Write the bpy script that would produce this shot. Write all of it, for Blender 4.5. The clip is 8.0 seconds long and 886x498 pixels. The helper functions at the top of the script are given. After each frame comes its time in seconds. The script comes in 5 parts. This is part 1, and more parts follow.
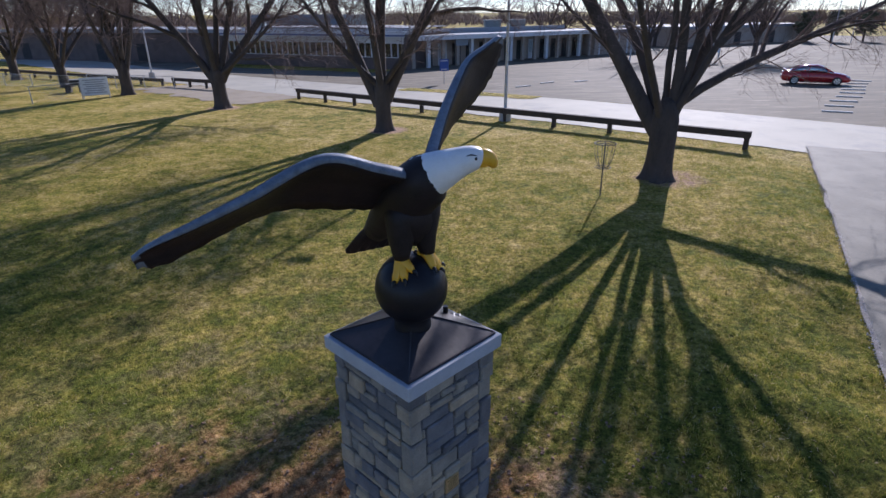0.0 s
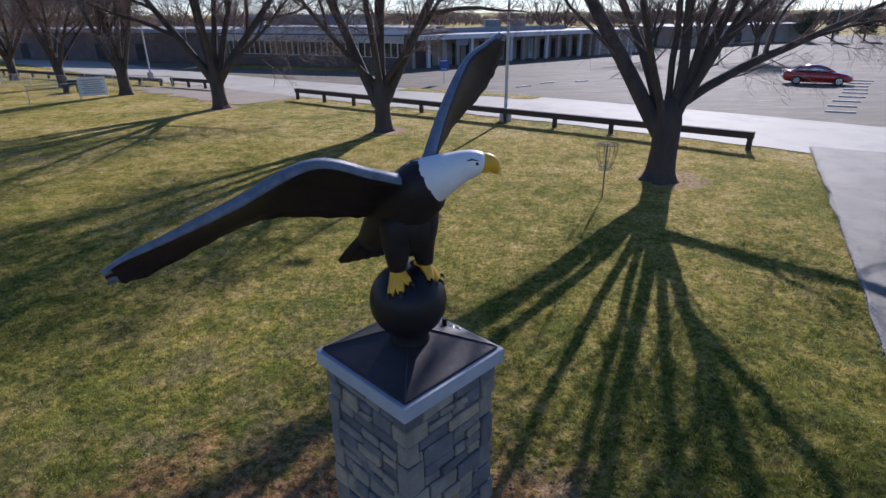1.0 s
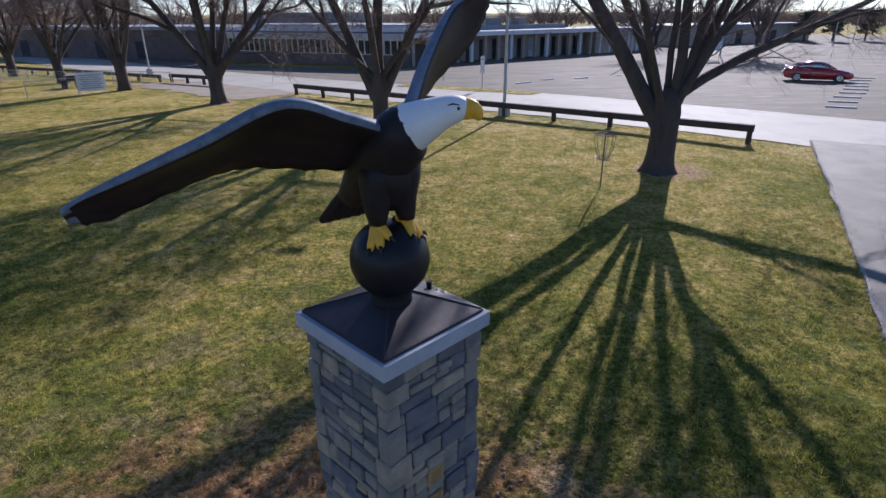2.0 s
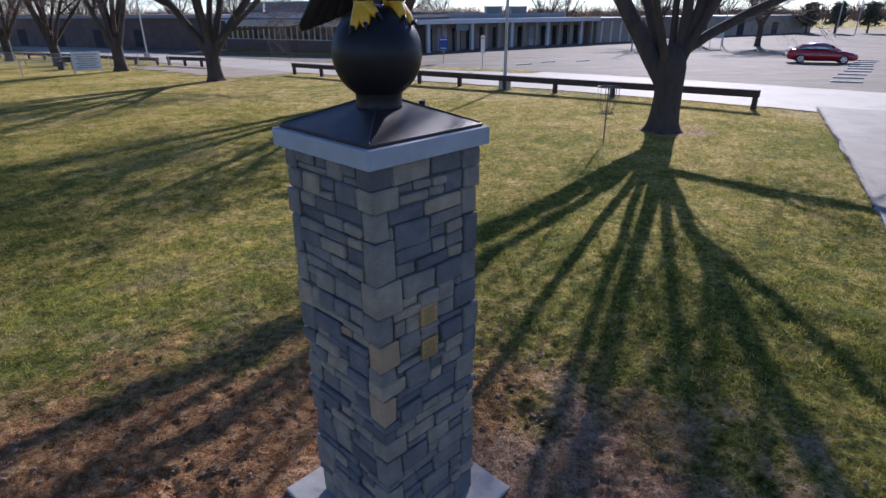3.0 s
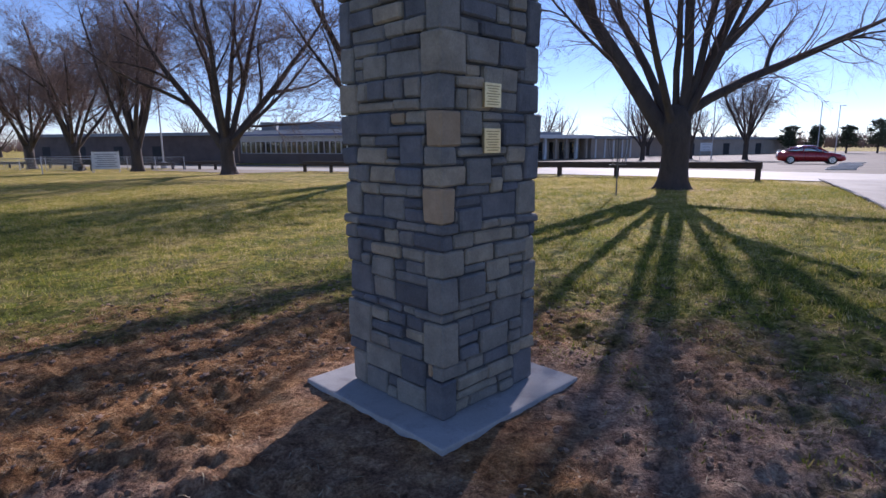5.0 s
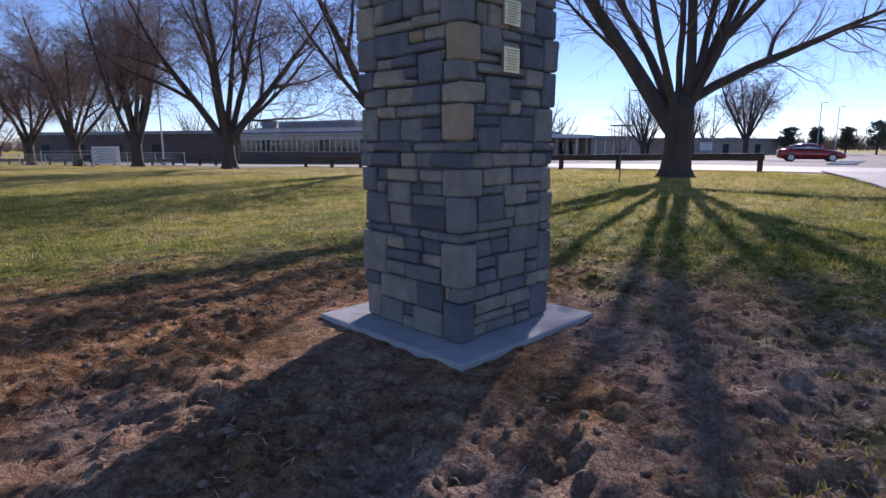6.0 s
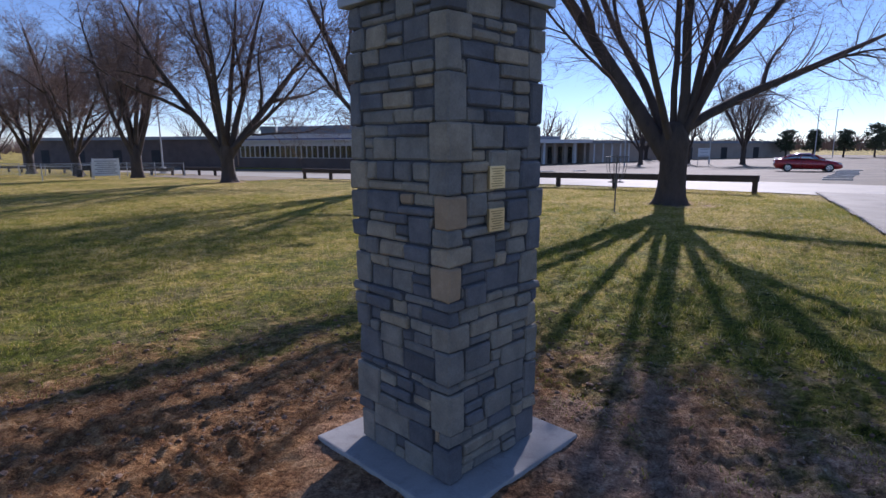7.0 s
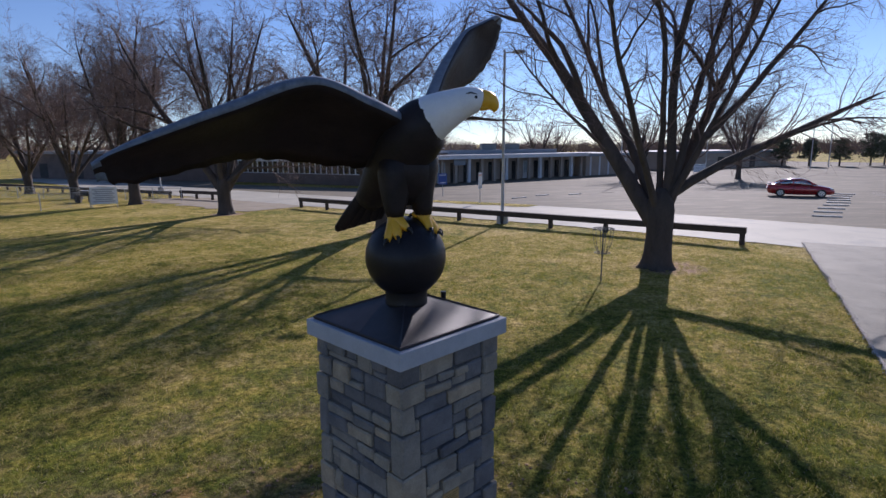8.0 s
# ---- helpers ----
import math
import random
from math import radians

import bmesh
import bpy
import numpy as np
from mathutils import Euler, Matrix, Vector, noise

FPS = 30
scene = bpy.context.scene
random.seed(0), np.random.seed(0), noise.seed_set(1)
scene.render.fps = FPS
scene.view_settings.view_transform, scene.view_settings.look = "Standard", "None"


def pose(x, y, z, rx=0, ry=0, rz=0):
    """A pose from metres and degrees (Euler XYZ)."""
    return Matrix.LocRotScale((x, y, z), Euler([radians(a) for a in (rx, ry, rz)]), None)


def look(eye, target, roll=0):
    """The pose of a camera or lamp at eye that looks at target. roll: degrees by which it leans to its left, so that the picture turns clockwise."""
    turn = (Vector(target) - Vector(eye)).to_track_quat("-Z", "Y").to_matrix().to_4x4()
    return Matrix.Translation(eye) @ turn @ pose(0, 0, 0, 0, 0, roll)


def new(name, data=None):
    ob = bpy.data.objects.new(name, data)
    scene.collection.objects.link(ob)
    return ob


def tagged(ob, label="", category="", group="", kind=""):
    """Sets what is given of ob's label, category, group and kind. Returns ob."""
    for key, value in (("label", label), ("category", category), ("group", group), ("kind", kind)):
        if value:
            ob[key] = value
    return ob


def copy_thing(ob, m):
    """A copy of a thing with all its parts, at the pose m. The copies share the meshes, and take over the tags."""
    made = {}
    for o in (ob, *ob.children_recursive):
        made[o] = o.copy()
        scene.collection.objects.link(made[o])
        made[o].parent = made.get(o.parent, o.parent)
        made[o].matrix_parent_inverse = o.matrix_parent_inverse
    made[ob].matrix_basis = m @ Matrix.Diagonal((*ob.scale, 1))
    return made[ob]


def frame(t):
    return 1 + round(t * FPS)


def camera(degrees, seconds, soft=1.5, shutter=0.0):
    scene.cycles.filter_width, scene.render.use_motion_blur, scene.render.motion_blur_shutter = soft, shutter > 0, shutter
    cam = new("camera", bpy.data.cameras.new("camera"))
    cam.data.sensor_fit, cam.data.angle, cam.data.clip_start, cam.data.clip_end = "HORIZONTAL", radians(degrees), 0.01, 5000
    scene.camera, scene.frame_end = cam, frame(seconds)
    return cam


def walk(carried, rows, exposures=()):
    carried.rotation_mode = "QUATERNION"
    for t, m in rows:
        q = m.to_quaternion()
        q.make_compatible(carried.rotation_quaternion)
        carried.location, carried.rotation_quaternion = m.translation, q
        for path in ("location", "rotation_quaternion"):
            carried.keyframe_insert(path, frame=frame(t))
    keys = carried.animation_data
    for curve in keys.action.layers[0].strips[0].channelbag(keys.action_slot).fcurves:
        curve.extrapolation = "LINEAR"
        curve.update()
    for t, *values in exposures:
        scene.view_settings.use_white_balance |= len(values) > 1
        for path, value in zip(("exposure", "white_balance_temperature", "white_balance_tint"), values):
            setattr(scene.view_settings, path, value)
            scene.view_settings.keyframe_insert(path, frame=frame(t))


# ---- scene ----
cam = camera(76.4, 8.0)
PATH = [
    (0, (-0.018, 0.115, 5.415), (-0.017, 1.958, 4.636), -0.5),
    (0.5, (-0.047, 0.252, 5.392), (-0.046, 2.095, 4.615), -0.5),
    (1, (-0.009, 0.367, 5.383), (-0.008, 2.21, 4.604), -0.5),
    (1.2, (0.009, 0.39, 5.37), (0.01, 2.233, 4.594), -0.4),
    (2.3, (0.131, 0.369, 4.767), (0.13, 2.212, 3.989), -0.4),
    (2.5, (0.137, 0.355, 4.508), (0.137, 2.196, 3.728), -0.4),
    (3, (0.135, 0.301, 3.783), (0.134, 2.143, 3.003), -0.3),
    (3.5, (0.081, 0.233, 3.091), (0.081, 2.076, 2.314), -0.3),
    (4, (-0.004, 0.201, 2.526), (-0.003, 2.107, 1.919), -0.2),
    (4.5, (-0.098, 0.195, 2.057), (-0.097, 2.156, 1.665), -0.3),
    (4.7, (-0.161, 0.197, 1.897), (-0.16, 2.162, 1.522), -0.3),
    (5.8, (-0.362, 0.16, 1.285), (-0.359, 2.128, 0.928), -0.3),
    (6, (-0.361, 0.147, 1.224), (-0.356, 2.114, 0.866), -0.1),
    (6.5, (-0.343, 0.137, 1.457), (-0.34, 2.105, 1.097), -0.2),
    (7, (-0.297, 0.116, 2.156), (-0.29, 2.082, 1.793), -0.2),
    (7.5, (-0.18, 0.098, 3.033), (-0.172, 2.065, 2.668), -0.3),
    (8, (-0.021, 0.152, 4.287), (-0.011, 2.118, 3.919), -0.3),
]
walk(cam, [(t, look(eye, target, roll)) for t, eye, target, roll in PATH], [(0.0, 0.33, 5600, 23), (3.5, 0.45, 5650, 25), (4.0, 0.51, 5750, 27), (4.5, 0.38, 5750, 29), (6.3, 0.43, 5700, 29), (7.0, 0.22, 5650, 27), (7.5, 0.2, 5750, 26), (8.0, 0.05, 5850, 24)])

# ---------------------------------------------------------------- light
SUN_AZ, SUN_EL = 23.0, 25.0          # degrees: from +y towards +x, above the horizon
world = bpy.data.worlds.new("world")
scene.world = world
world.use_nodes = True
wn = world.node_tree.nodes
sky = wn.new("ShaderNodeTexSky")
sky.sky_type = "NISHITA"
sky.sun_disc = False
sky.sun_elevation, sky.sun_rotation = radians(SUN_EL), radians(SUN_AZ)
sky.altitude, sky.air_density, sky.dust_density, sky.ozone_density = 1500, 0.9, 0.03, 3.0
wn["Background"].inputs["Strength"].default_value = 0.10
world.node_tree.links.new(sky.outputs[0], wn["Background"].inputs["Color"])
SUN_DIR = Vector((math.sin(radians(SUN_AZ)) * math.cos(radians(SUN_EL)),
                  math.cos(radians(SUN_AZ)) * math.cos(radians(SUN_EL)), math.sin(radians(SUN_EL))))
lamp = bpy.data.lights.new("sun", "SUN")
lamp.energy, lamp.angle, lamp.color = 5.0, radians(0.5), (1.0, 0.93, 0.83)
new("sun", lamp).matrix_world = look(SUN_DIR * 200, (0, 0, 0))


# ---------------------------------------------------------------- materials
def node_material(name):
    m = bpy.data.materials.new(name)
    m.use_nodes = True
    n, l = m.node_tree.nodes, m.node_tree.links
    return m, n, l, n["Principled BSDF"]


def noise_node(n, l, vec, scale, detail=5.0, rough=0.6):
    t = n.new("ShaderNodeTexNoise")
    t.inputs["Scale"].default_value, t.inputs["Detail"].default_value, t.inputs["Roughness"].default_value = scale, detail, rough
    l.new(vec, t.inputs["Vector"])
    return t.outputs["Fac"]


def ramp_node(n, l, fac, stops):
    r = n.new("ShaderNodeValToRGB")
    e = r.color_ramp.elements
    while len(e) < len(stops):
        e.new(0.5)
    for k, (p, c) in enumerate(stops):
        e[k].position, e[k].color = p, (*c, 1)
    l.new(fac, r.inputs["Fac"])
    return r.outputs["Color"]


def math_node(n, l, op, a, b, clamp=False):
    t = n.new("ShaderNodeMath")
    t.operation, t.use_clamp = op, clamp
    for k, v in enumerate((a, b)):
        if isinstance(v, (int, float)):
            t.inputs[k].default_value = v
        else:
            l.new(v, t.inputs[k])
    return t.outputs[0]


def mix_node(n, l, fac, a, b, mode="MIX"):
    t = n.new("ShaderNodeMix")
    t.data_type, t.blend_type = "RGBA", mode
    for k, v in ((0, fac), (6, a), (7, b)):
        if isinstance(v, (int, float)):
            t.inputs[k].default_value = v
        elif isinstance(v, tuple):
            t.inputs[k].default_value = (*v, 1)
        else:
            l.new(v, t.inputs[k])
    return t.outputs[2]


def surface(name, c1, c2, coarse=2.0, fine=40.0, rough=0.7, metal=0.0, bump=0.3, depth=0.01, rand=0.0, island=0.0,
            coat=0.0, stain_or_shade=None, spec=0.5, stretch=None):
    """A material mottled between two colours at two scales, with relief; rand and island vary its brightness piece by piece."""
    m, n, l, p = node_material(name)
    vec = n.new("ShaderNodeNewGeometry").outputs["Position"]
    if stretch:
        mp = n.new("ShaderNodeMapping")
        mp.inputs["Scale"].default_value = stretch
        l.new(vec, mp.inputs["Vector"])
        vec = mp.outputs[0]
    a, b = noise_node(n, l, vec, coarse), noise_node(n, l, vec, fine, 6)
    f = math_node(n, l, "ADD", math_node(n, l, "MULTIPLY", a, 0.6), math_node(n, l, "MULTIPLY", b, 0.4))
    col = ramp_node(n, l, f, [(0.34, c1), (0.66, c2)])
    if stain_or_shade:
        s = ramp_node(n, l, noise_node(n, l, vec, coarse * 1.7, 8, 0.7), [(0.52, (0, 0, 0)), (0.7, (0.6, 0.6, 0.6))])
        col = mix_node(n, l, s, col, stain_or_shade)
    if rand or island:
        src = n.new("ShaderNodeObjectInfo").outputs["Random"] if rand else n.new("ShaderNodeNewGeometry").outputs["Random Per Island"]
        k = rand or island
        v = math_node(n, l, "ADD", math_node(n, l, "MULTIPLY", src, 2 * k), 1 - k)
        h = n.new("ShaderNodeHueSaturation")
        l.new(col, h.inputs["Color"])
        l.new(v, h.inputs["Value"])
        col = h.outputs[0]
    l.new(col, p.inputs["Base Color"])
    l.new(ramp_node(n, l, b, [(0.3, (rough * 0.85,) * 3), (0.7, (min(1, rough * 1.15),) * 3)]), p.inputs["Roughness"])
    p.inputs["Metallic"].default_value = metal
    p.inputs["Specular IOR Level"].default_value = spec
    p.inputs["Coat Weight"].default_value = coat
    p.inputs["Coat Roughness"].default_value = 0.15
    if bump:
        bn = n.new("ShaderNodeBump")
        bn.inputs["Strength"].default_value, bn.inputs["Distance"].default_value = bump, depth
        l.new(b, bn.inputs["Height"])
        l.new(bn.outputs[0], p.inputs["Normal"])
    return m


def glass_material(name, tint):
    m, n, l, p = node_material(name)
    p.inputs["Base Color"].default_value = (*tint, 1)
    p.inputs["Roughness"].default_value = 0.04
    p.inputs["Transmission Weight"].default_value = 1.0
    p.inputs["IOR"].default_value = 1.45
    return m


PILLAR = (-0.255, 3.87)


def ground_z(x, y):
    """The lawn rises a little towards the drive and under the big tree, and falls gently towards the school."""
    s = min(1.0, max(0.0, (y - 30) / 25))
    f = min(1.0, max(0.0, (y - 44) / 28))
    return (0.03 + 0.13 * math.tanh(x / 6) + 0.12 * math.exp(-((x - 7) ** 2 + (y - 17) ** 2) / 60)
            - 0.28 * s * s * (3 - 2 * s) - 0.42 * f * f * (3 - 2 * f))


def ground_material():
    """Winter lawn: green and straw patches, worn to bare soil round the pillar."""
    m, n, l, p = node_material("lawn_and_soil")
    pos = n.new("ShaderNodeNewGeometry").outputs["Position"]
    big, mid, fine = noise_node(n, l, pos, 0.22, 4), noise_node(n, l, pos, 1.6, 5, 0.65), noise_node(n, l, pos, 26, 6, 0.75)
    grain = noise_node(n, l, pos, 9, 5, 0.7)
    g = math_node(n, l, "ADD", math_node(n, l, "MULTIPLY", big, 0.45), math_node(n, l, "MULTIPLY", mid, 0.55))
    sep = n.new("ShaderNodeSeparateXYZ")
    l.new(pos, sep.inputs[0])
    # straw tone grows with distance: drier grass, plus backlight put into the colour
    dry = math_node(n, l, "MULTIPLY", math_node(n, l, "DIVIDE", math_node(n, l, "SUBTRACT", sep.outputs["Y"], 7.0), 14.0, True), 0.075)
    g = math_node(n, l, "SUBTRACT", math_node(n, l, "ADD", g, dry), 0.055)
    tuft = noise_node(n, l, pos, 4.5, 4, 0.6)
    g = math_node(n, l, "ADD", g, math_node(n, l, "MULTIPLY", math_node(n, l, "SUBTRACT", tuft, 0.5), 0.32))
    green = ramp_node(n, l, g, [(0.38, (0.14, 0.158, 0.022)), (0.46, (0.25, 0.228, 0.038)), (0.54, (0.40, 0.31, 0.075)), (0.62, (0.52, 0.40, 0.155))])
    green = mix_node(n, l, 0.9, green, ramp_node(n, l, math_node(n, l, "ADD", math_node(n, l, "MULTIPLY", fine, 0.5), math_node(n, l, "MULTIPLY", grain, 0.5)), [(0.39, (0.08, 0.08, 0.07)), (0.62, (0.94, 0.92, 0.86))]), "OVERLAY")
    red = ramp_node(n, l, grain, [(0.28, (0.095, 0.045, 0.024)), (0.42, (0.31, 0.148, 0.058)), (0.55, (0.50, 0.272, 0.115)), (0.70, (0.63, 0.415, 0.21))])
    grey = ramp_node(n, l, grain, [(0.28, (0.15, 0.094, 0.066)), (0.42, (0.37, 0.235, 0.165)), (0.55, (0.55, 0.38, 0.265)), (0.70, (0.70, 0.53, 0.38))])
    tone = math_node(n, l, "ADD", math_node(n, l, "MULTIPLY", noise_node(n, l, pos, 0.55, 4, 0.6), 1.0), math_node(n, l, "MULTIPLY", math_node(n, l, "MINIMUM", math_node(n, l, "SUBTRACT", sep.outputs["Y"], sep.outputs["X"]), 7.0), 0.045))
    tone = math_node(n, l, "SUBTRACT", tone, math_node(n, l, "MULTIPLY", math_node(n, l, "MAXIMUM", math_node(n, l, "SUBTRACT", sep.outputs["Y"], 9.0), 0.0), 0.1))
    soil = mix_node(n, l, ramp_node(n, l, tone, [(0.54, (0, 0, 0)), (0.70, (1, 1, 1))]), grey, red)
    soil = mix_node(n, l, 0.6, soil, ramp_node(n, l, fine, [(0.35, (0.2, 0.2, 0.2)), (0.7, (0.8, 0.78, 0.74))]), "OVERLAY")
    crumb = noise_node(n, l, pos, 55, 3, 0.8)
    soil = mix_node(n, l, 0.5, soil, ramp_node(n, l, crumb, [(0.36, (0.12, 0.11, 0.11)), (0.5, (0.5, 0.5, 0.5)), (0.66, (0.9, 0.88, 0.85))]), "OVERLAY")
    d = n.new("ShaderNodeVectorMath")
    d.operation = "DISTANCE"
    flat = n.new("ShaderNodeVectorMath")
    flat.operation = "MULTIPLY"
    l.new(pos, flat.inputs[0])
    flat.inputs[1].default_value = (0.72, 1.0, 0.0)
    l.new(flat.outputs[0], d.inputs[0])
    d.inputs[1].default_value = ((PILLAR[0] - 1.1) * 0.72, 3.35, 0)
    r = math_node(n, l, "SUBTRACT", d.outputs["Value"], math_node(n, l, "MULTIPLY", math_node(n, l, "SUBTRACT", mid, 0.5), 5.0))
    r = math_node(n, l, "SUBTRACT", r, math_node(n, l, "MULTIPLY", math_node(n, l, "SUBTRACT", grain, 0.5), 2.4))
    for cx, cy, k in ((7.5, 18.2, 2.7), (-2.7, 28.2, 3.2), (-13.8, 36.6, 3.0)):
        e = n.new("ShaderNodeVectorMath")
        e.operation = "DISTANCE"
        l.new(pos, e.inputs[0])
        e.inputs[1].default_value = (cx, cy, ground_z(cx, cy))
        ring = math_node(n, l, "ADD", math_node(n, l, "MULTIPLY", e.outputs["Value"], k), math_node(n, l, "MULTIPLY", math_node(n, l, "SUBTRACT", grain, 0.5), 3.0))
        r = math_node(n, l, "MINIMUM", r, ring)
    bare = ramp_node(n, l, math_node(n, l, "DIVIDE", r, 6.0), [(0.36, (1, 1, 1)), (0.60, (0, 0, 0))])
    # thin worn patches in the turf beside the bare soil
    worn = n.new("ShaderNodeVectorMath")
    worn.operation = "DISTANCE"
    l.new(pos, worn.inputs[0])
    worn.inputs[1].default_value = (-3.0, 7.4, 0.0)
    near = math_node(n, l, "SUBTRACT", 1.5, math_node(n, l, "DIVIDE", worn.outputs["Value"], 3.6), True)
    spots = ramp_node(n, l, noise_node(n, l, pos, 1.0, 7, 0.7), [(0.46, (0, 0, 0)), (0.60, (0.7, 0.7, 0.7))])
    turf = ramp_node(n, l, grain, [(0.34, (0.07, 0.05, 0.024)), (0.48, (0.19, 0.145, 0.065)), (0.64, (0.38, 0.29, 0.15))])
    green = mix_node(n, l, math_node(n, l, "MULTIPLY", near, spots), green, turf)
    l.new(mix_node(n, l, bare, green, soil), p.inputs["Base Color"])
    p.inputs["Roughness"].default_value = 0.95
    p.inputs["Specular IOR Level"].default_value = 0.15
    b = n.new("ShaderNodeBump")
    b.inputs["Strength"].default_value, b.inputs["Distance"].default_value = 1.0, 0.065
    l.new(math_node(n, l, "ADD", math_node(n, l, "ADD", math_node(n, l, "MULTIPLY", fine, 0.8), math_node(n, l, "MULTIPLY", crumb, 0.35)), grain), b.inputs["Height"])
    l.new(b.outputs[0], p.inputs["Normal"])
    return m


def grass_material():
    m, n, l, p = node_material("grass_blades")
    isl = n.new("ShaderNodeNewGeometry").outputs["Random Per Island"]
    pos = n.new("ShaderNodeNewGeometry").outputs["Position"]
    g = math_node(n, l, "ADD", math_node(n, l, "MULTIPLY", noise_node(n, l, pos, 0.22, 4), 0.45),
                  math_node(n, l, "MULTIPLY", noise_node(n, l, pos, 1.6, 5, 0.65), 0.55))
    g = math_node(n, l, "ADD", g, math_node(n, l, "MULTIPLY", math_node(n, l, "SUBTRACT", isl, 0.5), 0.42))
    sep = n.new("ShaderNodeSeparateXYZ")
    l.new(pos, sep.inputs[0])
    # same shift on the blades: drier and painted as backlit farther off
    dry = math_node(n, l, "MULTIPLY", math_node(n, l, "DIVIDE", math_node(n, l, "SUBTRACT", sep.outputs["Y"], 7.0), 14.0, True), 0.075)
    g = math_node(n, l, "SUBTRACT", math_node(n, l, "ADD", g, dry), 0.055)
    tuft = noise_node(n, l, pos, 4.5, 4, 0.6)
    g = math_node(n, l, "ADD", g, math_node(n, l, "MULTIPLY", math_node(n, l, "SUBTRACT", tuft, 0.5), 0.40))
    col = ramp_node(n, l, g, [(0.36, (0.20, 0.228, 0.027)), (0.46, (0.36, 0.33, 0.048)), (0.55, (0.54, 0.425, 0.11)), (0.66, (0.70, 0.56, 0.265))])
    l.new(col, p.inputs["Base Color"])
    p.inputs["Roughness"].default_value = 0.6
    p.inputs["Specular IOR Level"].default_value = 0.25
    tr = n.new("ShaderNodeBsdfTranslucent")
    l.new(col, tr.inputs["Color"])
    mx = n.new("ShaderNodeMixShader")
    mx.inputs[0].default_value = 0.45
    l.new(p.outputs[0], mx.inputs[1])
    l.new(tr.outputs[0], mx.inputs[2])
    l.new(mx.outputs[0], n["Material Output"].inputs["Surface"])
    return m


def stone_material():
    m, n, l, p = node_material("ashlar_stone")
    pos = n.new("ShaderNodeNewGeometry").outputs["Position"]
    rnd = n.new("ShaderNodeObjectInfo").outputs["Random"]
    base = ramp_node(n, l, rnd, [(0.0, (0.115, 0.112, 0.112)), (0.2, (0.165, 0.165, 0.172)), (0.40, (0.205, 0.193, 0.175)), (0.62, (0.26, 0.238, 0.20)), (0.84, (0.31, 0.272, 0.21)), (1.0, (0.40, 0.325, 0.225))])
    a, b = noise_node(n, l, pos, 7, 5), noise_node(n, l, pos, 70, 6, 0.7)
    col = mix_node(n, l, 0.55, base, ramp_node(n, l, a, [(0.32, (0.30, 0.30, 0.31)), (0.68, (0.72, 0.70, 0.67))]), "OVERLAY")
    col = mix_node(n, l, 0.4, col, ramp_node(n, l, b, [(0.3, (0.3, 0.3, 0.3)), (0.7, (0.7, 0.7, 0.7))]), "OVERLAY")
    l.new(col, p.inputs["Base Color"])
    p.inputs["Roughness"].default_value = 0.85
    bn = n.new("ShaderNodeBump")
    bn.inputs["Strength"].default_value, bn.inputs["Distance"].default_value = 0.85, 0.014
    l.new(math_node(n, l, "ADD", a, math_node(n, l, "MULTIPLY", b, 0.5)), bn.inputs["Height"])
    l.new(bn.outputs[0], p.inputs["Normal"])
    return m


M_GROUND, M_GRASS, M_STONE = ground_material(), grass_material(), stone_material()
M_TAN = surface("tan_stone", (0.36, 0.245, 0.14), (0.50, 0.36, 0.225), 8, 70, 0.85, bump=0.5, depth=0.008, rand=0.15)
M_MORTAR = surface("mortar", (0.06, 0.062, 0.068), (0.10, 0.10, 0.108), 10, 90, 0.95, bump=0.5)
M_CAST = surface("cast_stone", (0.34, 0.36, 0.39), (0.45, 0.47, 0.50), 6, 80, 0.8, bump=0.2, depth=0.004)
M_CONCRETE = surface("concrete", (0.33, 0.32, 0.30), (0.46, 0.445, 0.42), 4, 60, 0.85, bump=0.3, depth=0.004, stain_or_shade=(0.24, 0.22, 0.20))
M_CAPMETAL = surface("bronze_sheet", (0.032, 0.027, 0.027), (0.06, 0.05, 0.05), 5, 30, 0.42, metal=0.2, bump=0.12, depth=0.004, spec=0.4)
M_BALL = surface("dark_paint", (0.008, 0.008, 0.011), (0.02, 0.018, 0.02), 5, 50, 0.42, bump=0.1, depth=0.003, coat=0.06, spec=0.25)
# grey-blue sky sheen painted on the wings' leading edges, shared by the pale tips
M_WINGSHEEN = surface("sky_sheen_and_pale_tip", (0.085, 0.108, 0.145), (0.20, 0.235, 0.285), 14, 60, 0.55, bump=0.25, depth=0.005)
M_FEATHER = surface("brown_feather_paint", (0.013, 0.010, 0.0105), (0.030, 0.022, 0.021), 9, 60, 0.5, bump=0.3, depth=0.006, coat=0.03, spec=0.22)
M_WHITE = surface("white_paint", (0.72, 0.72, 0.70), (0.82, 0.82, 0.80), 8, 60, 0.4, bump=0.12, depth=0.004, coat=0.1)
M_YELLOW = surface("yellow_paint", (0.70, 0.36, 0.012), (0.84, 0.46, 0.025), 9, 60, 0.4, bump=0.15, depth=0.004, coat=0.1)
M_BLACK = surface("black_paint", (0.008, 0.008, 0.009), (0.02, 0.02, 0.022), 9, 60, 0.4, bump=0.1)
M_BRASS = surface("brass_plate", (0.68, 0.51, 0.26), (0.80, 0.65, 0.38), 12, 80, 0.38, metal=0.85, bump=0.1, depth=0.002)
M_ENGRAVED = surface("engraved_brass", (0.34, 0.24, 0.10), (0.42, 0.30, 0.14), 12, 80, 0.6, metal=0.5, bump=0)
M_BARK = surface("bark", (0.038, 0.030, 0.026), (0.10, 0.078, 0.064), 3, 28, 0.95, bump=0.9, depth=0.03, stretch=(1, 1, 0.35))
